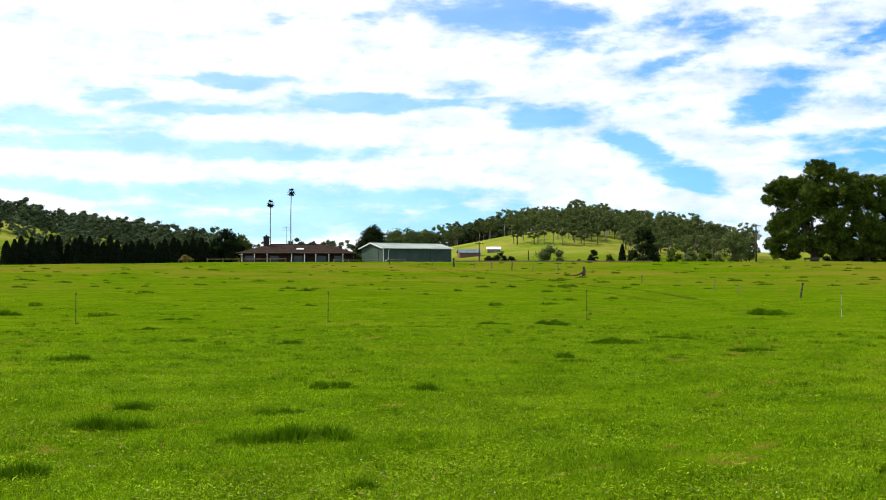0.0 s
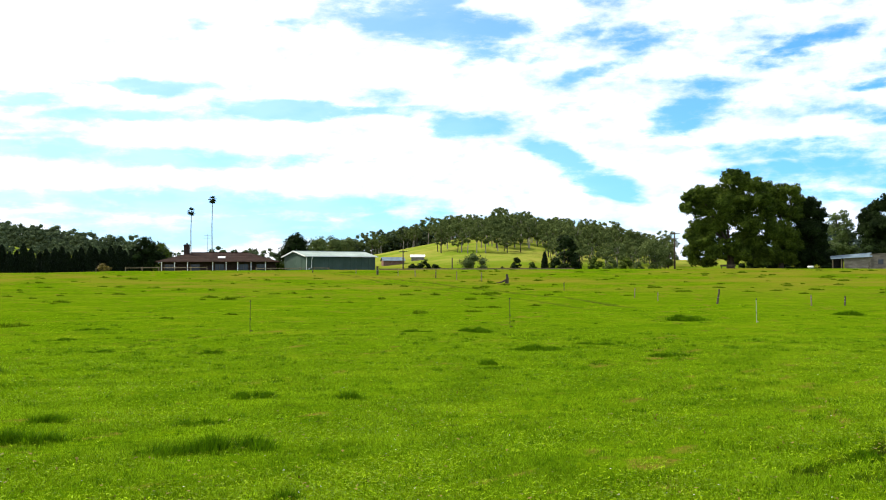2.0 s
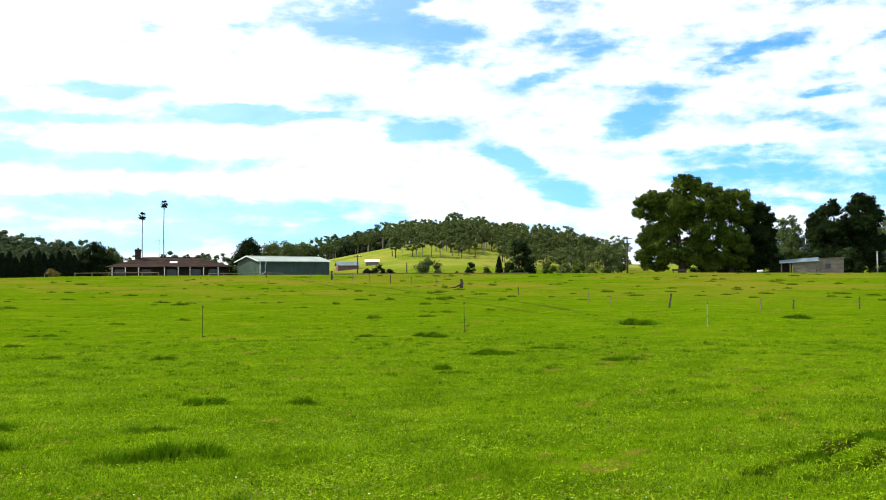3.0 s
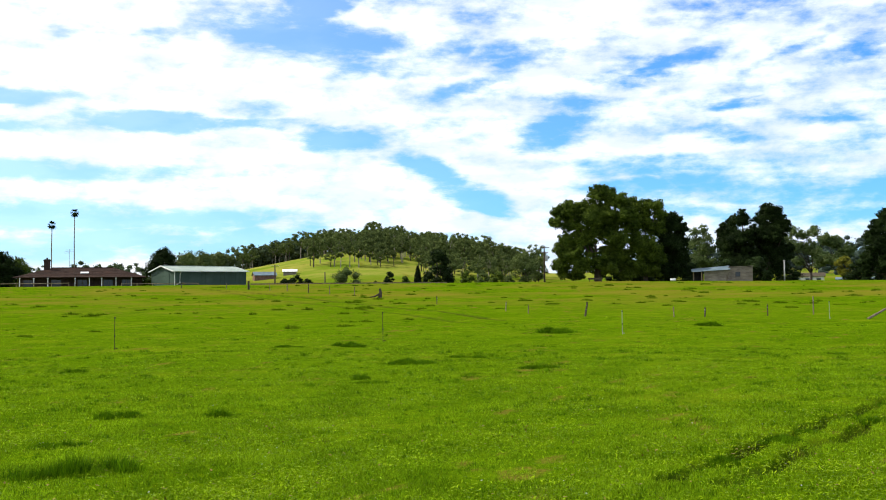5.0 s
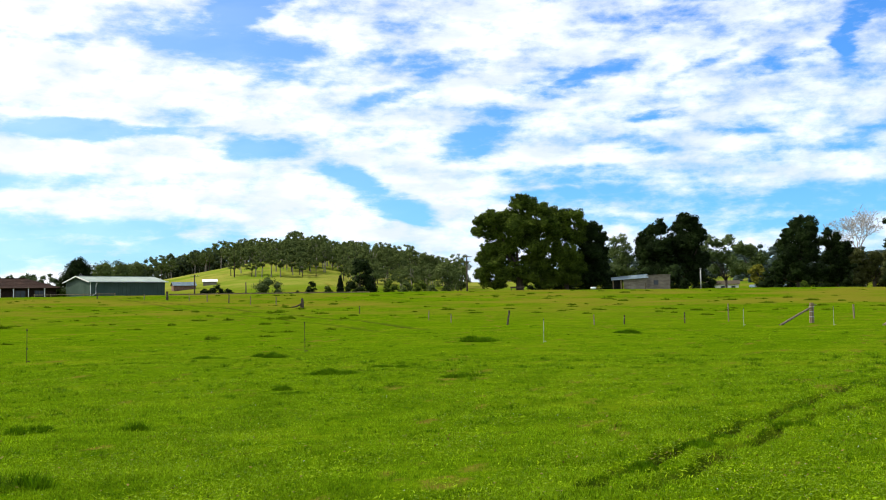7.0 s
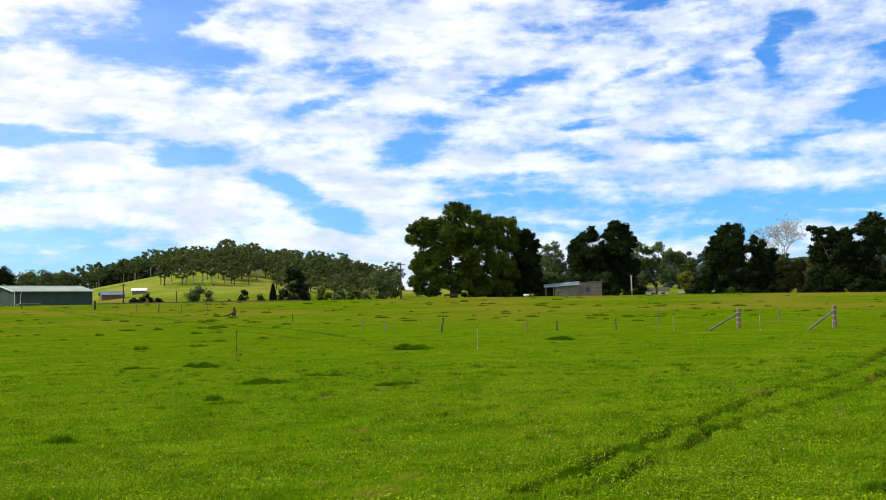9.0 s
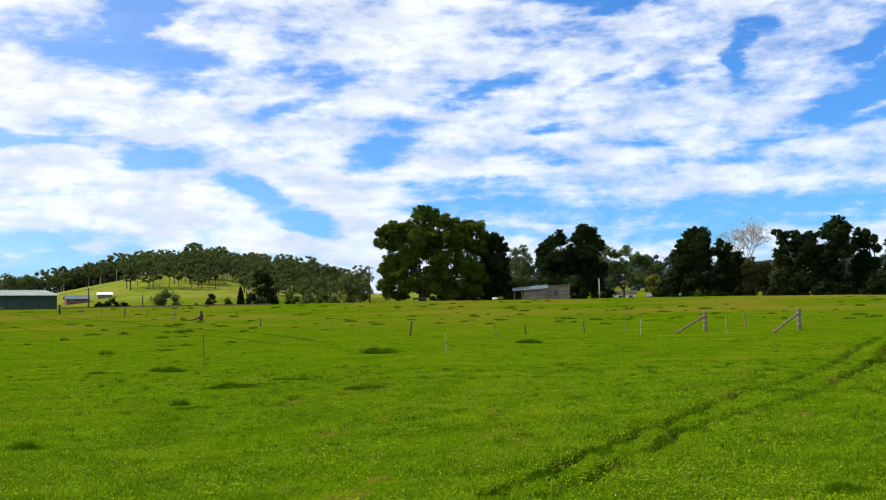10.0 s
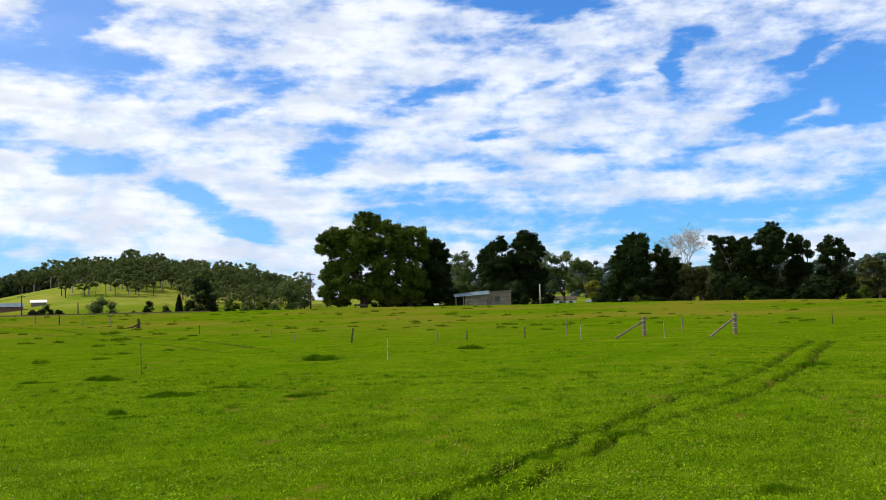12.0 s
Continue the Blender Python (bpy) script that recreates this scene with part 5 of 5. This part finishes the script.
for k in range(7):
    h = 10.0 + 1.1 * k
    ob = thing("hill_gum", 0, -420 - 20 * k, 0, 0, "tall open-crowned gum tree on the grassy hill", "gum tree", "gum trees on the hill")
    bl = crown_blobs(200 + k, 10.5, 9.0, h * 0.48, h, 19, 1.25, 0.66, 1.25)
    part("crown", fast_mesh("crown", np.concatenate([leaf_cloud(200 + k, bl, 2300, 0.32), core_quads(bl, 0.42)]), 4, M["leaf_gum"]), ob)
    part("trunk", mesh_of("trunk", *limbs_to(bl, 200 + k, 0.26, h * 0.4, (0.3, 0.1), 6), M["bark_pale" if k % 3 else "bark"], True), ob)
    gum_models.append(ob)
g = random.Random(12)
stand = []
for i in range(120):
    a = g.uniform(-1.8, 16.6)
    stand.append((a, g.uniform(555, 660)))
for i in range(150):
    a = g.triangular(3.2, 16.6, 8.5)
    stand.append((a, g.uniform(405, 560) if a < 10.0 else g.uniform(360, 560)))
for i in range(36):
    stand.append((g.uniform(10.6, 16.8), g.uniform(330, 470)))
for i in range(20):
    stand.append((g.uniform(4.6, 9.0), g.uniform(585, 620)))
for i, (a, r) in enumerate(stand):
    x, y, z = standing(a, r)
    s = g.uniform(0.72, 1.08) if r > 555 else g.uniform(0.5, 0.95) if r > 395 else g.uniform(0.4, 0.65)
    if a < 3.4:
        s *= 0.88
    if 4.8 < a < 9.5 and r > 570:
        s *= 1.0
    m = pose(x, y, z - 0.2, 0, 0, g.uniform(0, 360)) @ Matrix.Diagonal((s * g.uniform(0.9, 1.25), s, s, 1))
    ob = gum_models[i] if i < 7 else copy_thing(gum_models[i % 7], Matrix())
    ob.matrix_basis = m


def woods(name, seed, n, a0, a1, r0, r1, h0, h1, leaf, label):
    """Far woodland, one mass of crowns that nobody could count."""
    g2 = np.random.default_rng(seed)
    chunks = []
    for _ in range(n):
        a, r = g2.uniform(a0, a1), g2.uniform(r0, r1)
        x, y, z = standing(a, r)
        h = g2.uniform(h0, h1)
        w = h * g2.uniform(0.6, 0.95)
        bl = [(x + b[0], y + b[1], z + b[2], b[3], b[4]) for b in crown_blobs(int(g2.integers(1e6)), w, w, -0.05 * h, h, 14, w * 0.2, 0.6, 1.25)]
        chunks += [leaf_cloud(int(g2.integers(1e6)), bl, 560, 0.36), core_quads(bl, 0.72)]
    tagged(new(name, fast_mesh(name, np.concatenate(chunks), 4, M[leaf])), label, "woods", kind="stuff")


woods("hill_woods", 31, 240, -26, -12.5, 540, 660, 9, 14.5, "leaf_far_haze", "grey-green gum woods along the western hill")
woods("lower_woods", 32, 44, -25, -9.5, 380, 470, 6, 9, "leaf_far_haze", "open gum woods on the lower hillside behind the hedge")
woods("valley_trees", 33, 26, -9.5, -2.0, 430, 600, 6, 10, "leaf_far_haze", "scattered gum trees down in the valley")
woods("ridge_woods", 34, 90, -3.0, 5.0, 600, 680, 10, 15, "leaf_far_haze", "dark gum woods along the far ridge")
woods("crest_woods", 36, 130, 2.5, 16.6, 605, 670, 8, 12.5, "leaf_far_haze", "gum woods closing the top of the wooded hill")
woods("far_woods", 35, 260, 25.0, 51.0, 400, 680, 9, 15, "leaf_ridge_haze", "dark forested ridge behind the tree belt")


# ---------------------------------------------------------------- poles and fences
def power_pole(az, r, top, arms, label):
    x, y, z = standing(az, r)
    ob = thing("power_pole", x, y, z, -az + 20, label, "power pole", "power poles")
    part("pole", mesh_of("pole", *tube([(0, 0, -0.6), (0, 0, top * 0.5), (0, 0, top)], [0.19, 0.16, 0.12], 9), M["post_dark"], True), ob)
    for k, (h, w) in enumerate(arms):
        arm = part("crossarm", mesh_of("crossarm", *box(-w / 2, w / 2, -0.22, -0.1, h - 0.06, h + 0.06, 0.01), M["post_dark"]), ob)
        for s in (-0.45, -0.22, 0.22, 0.45):
            part("insulator", mesh_of("insulator", *tube([(s * w, -0.16, h + 0.06), (s * w, -0.16, h + 0.12), (s * w, -0.16, h + 0.2)], [0.03, 0.06, 0.04], 6), M["plastic"]), arm)
    return ob


power_pole(2.03, 238, 6.9, [(6.6, 2.0)], "dark wooden power pole with one crossarm")
power_pole(4.78, 242, 5.3, [], "plain dark wooden pole at the foot of the hill")
p = power_pole(17.05, 205, 8.3, [(8.0, 2.0), (7.0, 1.5)], "tall wooden power pole with two crossarms and a transformer")
part("transformer", mesh_of("transformer", *tube([(0.45, -0.05, 5.3), (0.45, -0.05, 5.4), (0.45, -0.05, 6.3), (0.45, -0.05, 6.4)], [0.2, 0.27, 0.27, 0.2], 10), M["steel"]), p, "grey steel transformer drum")
x, y, z = standing(29.86, 190)
ob = thing("mast", x, y, z, 0, "pale slim concrete post beside the trees", "post")
part("shaft", mesh_of("shaft", *tube([(0, 0, -0.3), (0, 0, 4.1)], [0.13, 0.11], 8), M["concrete"], True), ob)
part("cap", mesh_of("cap", *box(-0.16, 0.16, -0.16, 0.16, 4.1, 4.22, 0.03), M["concrete"]), ob)
x, y, z = standing(-8.72, 205)
ob = thing("aerial", x, y, z, 0, "thin television aerial mast behind the farmhouse", "aerial")
part("mast", mesh_of("mast", *tube([(0, 0, -0.3), (0, 0, 8.2)], [0.05, 0.035], 6), M["steel"]), ob)
for i, w in enumerate((0.9, 0.8, 0.7)):
    part("element", mesh_of("element", *tube([(-w, -0.3 + 0.3 * i, 7.4 + 0.3 * i), (w, -0.3 + 0.3 * i, 7.4 + 0.3 * i)], [0.025, 0.025], 5), M["steel"]), ob)


def tread_in_post(az, r, height, pale, lean):
    """A thin electric-fence post: stake, foot, clips."""
    x, y, z = standing(az, r)
    ob = thing("fence_stake", x, y, z, -az, "thin " + ("white plastic" if pale else "dark steel") + " electric fence stake in the grass", "fence post", "electric fence stakes")
    ob.matrix_basis = pose(x, y, z, 0, lean, -az)
    body = M["pale_stake"] if pale else M["post_dark"]
    part("stake", mesh_of("stake", *tube([(0, 0, -0.15), (0, 0, height * 0.5), (0, 0, height)], [0.011, 0.010, 0.009], 6), body), ob)
    part("foot", mesh_of("foot", *box(0.0, 0.09, -0.01, 0.01, 0.03, 0.055, 0.004), body), ob)
    for h in (0.42, 0.97):
        part("insulator", mesh_of("insulator", *join(box(-0.016, 0.022, -0.016, 0.016, h * height - 0.022, h * height + 0.022, 0.006)), M["black"]), ob, "black insulator clip")


for a, r, h, pale, lean in ((-19.76, 32.6, 0.95, False, 0), (-6.42, 31.4, 0.96, False, 0.5), (8.01, 32.9, 0.97, False, -0.5), (21.3, 37.6, 0.86, True, 0), (32.05, 56.0, 0.92, True, 0.4), (36.58, 53.2, 0.96, True, -0.5)):
    tread_in_post(a, r, h, pale, lean)


def fence_post(az, r, height, radius, lean, wood, label, seed):
    x, y, z = standing(az, r)
    rr = random.Random(seed)
    ob = thing("fence_post", x, y, z, 0, label, "fence post", "old fence posts")
    ob.matrix_basis = pose(x, y, z, 0, lean, -az)
    k = [radius * rr.uniform(0.85, 1.15) for _ in range(4)]
    part("post", mesh_of("post", *tube([(0, 0, -0.3), (0, 0, height * 0.4), (rr.uniform(-.02, .02), 0, height * 0.8), (0, 0.01, height)], k, 7), M[wood]), ob)
    for h in (0.45, 0.75):
        part("staple", mesh_of("staple", *box(-0.02, 0.02, -radius * 1.25, -radius * 0.8, height * h - 0.012, height * h + 0.012), M["steel"]), ob)
    return ob


for i, (a, r, h, rad, lean, wood) in enumerate(((19.28, 61.5, 0.86, 0.06, 8, "post_dark"), (31.27, 66.0, 1.12, 0.035, 0, "post"), (28.97, 63.5, 0.68, 0.035, 0, "post_dark"), (25.72, 60.8, 0.52, 0.04, 1, "post_dark"),
                                                (24.08, 59.5, 0.6, 0.035, -1, "post"), (37.56, 67.5, 0.88, 0.055, 0, "post"), (45.23, 79.0, 0.78, 0.035, 0, "post_dark"), (16.13, 70.0, 0.6, 0.035, 1, "post"),
                                                (14.87, 76.0, 0.72, 0.035, 4, "post"), (11.02, 97.0, 0.74, 0.045, 0, "post_dark"), (6.42, 126.0, 1.05, 0.06, 0, "post"), (5.03, 132.0, 1.1, 0.06, 0, "post"),
                                                (3.86, 138.0, 1.15, 0.07, 1, "post_dark"), (2.7, 143.0, 1.1, 0.06, 0, "post"), (1.75, 148.0, 1.1, 0.06, -1, "post"), (0.6, 152.0, 1.25, 0.17, 0, "post_dark"),
                                                (-0.6, 156.0, 0.8, 0.06, 0, "post"), (-3.0, 160.0, 0.75, 0.07, 2, "post_dark"), (-14.5, 165.0, 0.7, 0.05, 0, "post"), (26.9, 168.0, 1.0, 0.06, 3, "post_dark"))):
    fence_post(a, r, h, rad, lean, wood, "weathered wooden fence post, " + ("leaning, " if lean >= 3 else "") + "standing in rough grass", 300 + i)


def strainer(az, r, height, stay_az, stay_r, arm):
    """A thick corner post with a slanting stay."""
    x, y, z = standing(az, r)
    sx, sy, sz = standing(stay_az, stay_r)
    ob = thing("strainer_post", x, y, z, 0, "thick weathered strainer post with a slanting timber stay", "fence post", "strainer posts")
    part("post", mesh_of("post", *tube([(0, 0, -0.4), (0, 0, height * 0.5), (0.01, 0, height * 0.97), (0.01, 0, height)], [0.14, 0.125, 0.12, 0.09], 9), M["post"]), ob)
    part("stay", mesh_of("stay", *tube([(sx - x, sy - y, sz - z), ((sx - x) * 0.5, (sy - y) * 0.5, height * 0.4 + (sz - z) * 0.5), (0, -0.05, height * 0.8)], [0.065, 0.06, 0.06], 7), M["post"]), ob, "round grey timber stay")
    if arm:
        part("arm", mesh_of("arm", *tube([(0, -0.02, height * 0.9), (0.3, -0.02, height * 0.88)], [0.035, 0.03], 6), M["post"]), ob)
    for h in (0.3, 0.55, 0.8):
        part("wire_tie", mesh_of("wire_tie", *tube([(0, 0, height * h - 0.015), (0, 0, height * h + 0.015)], [0.14, 0.14], 9), M["steel"]), ob)


strainer(35.5, 61.5, 1.13, 33.9, 56.5, True)
strainer(40.31, 60.2, 1.2, 38.97, 54.0, False)

# the old stump with its fallen limb
x, y, z = standing(7.84, 118)
ob = thing("stump", x, y, z, 0, "grey broken stump with a fallen limb in the grass", "stump")
part("bole", mesh_of("bole", *tube([(0, 0, -0.3), (0, 0, 0.1), (0.05, 0, 0.6), (0.0, 0, 1.05)], [0.34, 0.22, 0.17, 0.12], 8), M["post_dark"]), ob)
part("limb", mesh_of("limb", *tube([(-1.3, -0.4, 0.05), (-0.7, -0.2, 0.12), (-0.1, 0, 0.4)], [0.05, 0.09, 0.12], 6), M["post_dark"]), ob)


def rail_fence(points, height, rails, wood, label):
    """Posts and rails along headings and distances."""
    spots = [Vector(standing(a, r)) for a, r in points]
    ob = thing("rail_fence", *spots[0], 0, label, "fence")
    for p in spots:
        q = p - spots[0]
        part("post", mesh_of("post", *box(q.x - 0.07, q.x + 0.07, q.y - 0.07, q.y + 0.07, q.z - 0.4, q.z + height + 0.08, 0.02), M[wood]), ob)
    for p0, p1 in zip(spots, spots[1:]):
        for k in range(rails):
            h = height * (k + 1) / rails - 0.05
            a, b = p0 - spots[0] + Vector((0, -0.1, h)), p1 - spots[0] + Vector((0, -0.1, h))
            part("rail", mesh_of("rail", *tube([a, b], [0.06, 0.06], 6), M[wood]), ob)


rail_fence([(-13.0 + 0.85 * i, 173.5) for i in range(6)], 0.55, 1, "post", "low pale rail fence at the field edge")
rail_fence([(-6.1 + 0.8 * i, 174 + 0.3 * i) for i in range(6)], 0.4, 1, "post", "low pale rail fence beside the shed")


def paling_fence(a0, a1, r, height):
    n = 30
    x0, y0, z0 = standing(a0, r)
    ob = thing("board_fence", x0, y0, z0, 0, "long grey board fence along the road below the hill", "fence")
    for i in range(n):
        p, q = Vector(standing(a0 + (a1 - a0) * i / n, r)) - Vector((x0, y0, z0)), Vector(standing(a0 + (a1 - a0) * (i + 1) / n, r)) - Vector((x0, y0, z0))
        m = Matrix.Translation(p) @ Matrix.Rotation(math.atan2(q.y - p.y, q.x - p.x), 4, "Z")
        w = (q - p).length
        part("panel", mesh_of("panel", *moved(join(box(0, w - 0.02, 0, 0.04, -0.5, height), box(0, 0.1, -0.06, 0, -0.5, height + 0.1), box(0.1, w - 0.1, -0.05, 0, height - 0.3, height - 0.2)), m), M["post"]), ob)


paling_fence(0.7, 11.6, 236, 2.55)

# ---------------------------------------------------------------- under the trees
x, y, z = standing(24.06, 171)
ob = thing("water_tank", x, y, z, -24, "small white rounded water tank under the trees", "water tank")
ob.matrix_basis = pose(x, y, z, 0, 0, -24) @ Matrix.Diagonal((0.6, 0.6, 0.6, 1))
part("shell", mesh_of("shell", *tube([(-0.75, 0, 0.32), (-0.68, 0, 0.34), (0.68, 0, 0.34), (0.75, 0, 0.32)], [0.25, 0.36, 0.36, 0.25], 12), M["trim_white"], True), ob)
for sx in (-0.5, 0.5):
    part("cradle", mesh_of("cradle", *box(sx - 0.06, sx + 0.06, -0.34, 0.34, -0.2, 0.12, 0.02), M["post_dark"]), ob)
x, y, z = standing(19.86, 171)
ob = thing("feed_trough", x, y, z, -20, "long dark timber feed trough under the great tree", "feed trough")
part("bin", mesh_of("bin", *join(box(-1.2, 1.2, -0.28, -0.23, 0.3, 0.58), box(-1.2, 1.2, 0.23, 0.28, 0.3, 0.58), box(-1.2, 1.2, -0.23, 0.23, 0.3, 0.35), box(-1.2, -1.15, -0.23, 0.23, 0.35, 0.58), box(1.15, 1.2, -0.23, 0.23, 0.35, 0.58)), M["post_dark"]), ob)
for sx in (-1.0, 1.0):
    for sy in (-0.22, 0.22):
        part("leg", mesh_of("leg", *box(sx - 0.05, sx + 0.05, sy - 0.05, sy + 0.05, -0.2, 0.3, 0.01), M["post_dark"]), ob)
clump_tree("small_tree", 32.8, 206, [(-0.9, 4.4, 0.8), (0.1, 4.9, 0.9), (0.9, 3.9, 0.8), (-0.5, 2.9, 0.9), (0.5, 2.4, 0.9)], "leaf_yellow", 0.1, 1.2, "small yellowing tree among darker ones", 88, 0.8)

# ---------------------------------------------------------------- tussocks and litter
TUFTS_NEAR = [  # heading, distance, half width, half depth, height
    (-18.14, 10.9, 0.33, 0.17, 0.20),
    (-11.04, 9.8, 0.22, 0.15, 0.14),
    (-7.51, 9.9, 0.38, 0.19, 0.22),
    (-6.27, 14.3, 0.24, 0.15, 0.16),
    (-0.76, 14.0, 0.22, 0.15, 0.16),
    (-20.00, 19.2, 0.30, 0.15, 0.20),
    (-16.85, 12.2, 0.15, 0.15, 0.16),
    (-22.29, 8.7, 0.17, 0.15, 0.17),
    (-9.21, 11.7, 0.26, 0.15, 0.10),
    (-23.16, 40.2, 0.40, 0.20, 0.30),
    (17.37, 38.6, 0.68, 0.34, 0.30),
    (-8.61, 22.8, 0.23, 0.15, 0.15),
    (-14.23, 24.3, 0.30, 0.15, 0.10),
    (6.34, 29.6, 0.23, 0.15, 0.18),
    (9.13, 22.5, 0.56, 0.28, 0.16),
    (6.49, 19.3, 0.21, 0.15, 0.18),
    (-4.53, 7.5, 0.12, 0.12, 0.10),
    (7.42, 18.5, 0.26, 0.15, 0.10),
    (-14.68, 34.4, 0.38, 0.19, 0.12),
    (2.72, 30.2, 0.37, 0.18, 0.10),
    (-16.15, 29.8, 0.30, 0.15, 0.10),
    (12.64, 24.5, 0.34, 0.17, 0.10),
    (25.95, 47.4, 0.52, 0.26, 0.25),
    (42.17, 9.3, 0.23, 0.15, 0.12),
    (44.17, 28.6, 0.40, 0.20, 0.12),
    (34.64, 13.2, 0.22, 0.15, 0.10),
    (29.67, 11.4, 0.19, 0.15, 0.10),
    (26.51, 9.9, 0.14, 0.14, 0.10),
    (34.98, 15.1, 0.15, 0.15, 0.08),
    (30.93, 12.3, 0.11, 0.11, 0.08),
    (5.93, 30.2, 0.30, 0.15, 0.20),
    (16.79, 21.3, 0.35, 0.18, 0.10),
]
for i, (a, r, rx, ry, h) in enumerate(TUFTS_NEAR):
    x, y, z = standing(a, r)
    ob = thing("grass_tussock", x, y, z, -a, "tussock of longer dark green grass in the pasture", "grass tussock", "tussocks in the near field")
    part("leaves", tuft_mesh(400 + i, int(800 + 3600 * rx * ry / 0.2 if rx < 0.5 else 3000), rx * 1.1, ry, h * 1.05, 0.011 if r < 20 else 0.02), ob)
SLOPE = [  # heading and distance of the rushy tussocks on the slope
    (-22.6, 91), (-19.3, 126), (-18.2, 99), (-14.4, 94), (-11.5, 109), (-8.5, 101), (-15.6, 133), (-7.5, 46), (-10.9, 42), (-1.1, 68), (0.8, 75), (2.2, 83), (3.8, 84), (-3.1, 118), (-4.1, 90), (2.9, 47), (5.9, 49), (9.4, 60), (-16.0, 74), (-20.7, 139), (-21.8, 50), (-18.5, 38), (-14.1, 152), (-12.7, 140), (-9.7, 139), (-5.5, 132), (-6.1, 95), (-10.2, 102), (-22.6, 122), (-17.0, 114), (-7.4, 121), (-2.7, 138), (-12.1, 99), (-20.2, 102), (6.8, 55), (-2.0, 99), (-7.1, 81),
]
g = random.Random(9)
tuft_models = []
for k in range(5):
    ob = thing("rush_tussock", 0, -500 - 10 * k, 0, 0, "dark tussock of coarse grass on the grazed slope", "grass tussock", "tussocks on the slope")
    part("leaves", tuft_mesh(500 + k, 420, 0.36 + 0.06 * k, 0.36, 0.24 + 0.02 * k, 0.045, "rush"), ob)
    tuft_models.append(ob)
for i in range(170):
    a = g.uniform(6, 48)
    SLOPE.append((a, g.uniform(80, 168)))
for i in range(80):
    SLOPE.append((g.uniform(-23, 8), g.uniform(70, 165)))
for i, (a, r) in enumerate(SLOPE):
    x, y, z = standing(a, r)
    s = g.uniform(0.4, 1.15)
    ob = tuft_models[i] if i < 5 else copy_thing(tuft_models[i % 5], Matrix())
    ob.matrix_basis = pose(x, y, z, 0, 0, -a + g.uniform(-15, 15)) @ Matrix.Diagonal((s * g.uniform(0.8, 1.4), s, s * g.uniform(0.8, 1.2), 1))


def litter(name, seed, n, r0, r1, size, material, label, lift, slim=0.6):
    g2 = np.random.default_rng(seed)
    x, y = scatter_polar(g2, n, r0, r1)
    keep = patch(x * 0.9 + 4, y * 0.9) + g2.normal(0, 0.2, n) > 0.45
    x, y = x[keep], y[keep]
    n = len(x)
    c = np.stack([x, y, ground_z(x, y) + lift * g2.uniform(0.6, 1.3, n)], 1)
    u = g2.normal(size=(n, 3)) * np.array([1, 1, 0.35])
    w = np.cross(u, np.array([0, 0, 1.0])) + g2.normal(0, 0.2, (n, 3))
    u /= np.linalg.norm(u, axis=1, keepdims=True)
    w /= np.linalg.norm(w, axis=1, keepdims=True)
    s = size * g2.uniform(0.5, 1.4, n)[:, None]
    tagged(new(name, fast_mesh(name, np.stack([c - u * s, c + w * s * slim, c + u * s, c - w * s * slim], 1).reshape(-1, 3), 4, material)), label, "litter", kind="stuff")


litter("clover_flowers", 71, 700, 6.3, 20, 0.007, M["plastic"], "tiny white clover heads among the grass", 0.06)
litter("dry_leaves", 72, 2400, 6.3, 22, 0.017, M["rust_leaf"], "scattered dry brown leaves and thatch in the grass", 0.045)
litter("flat_leaves", 73, 150000, 6.2, 26, 0.024, M["clover"], "broad flattened grass leaves and low clover in the turf", 0.026, 0.24)
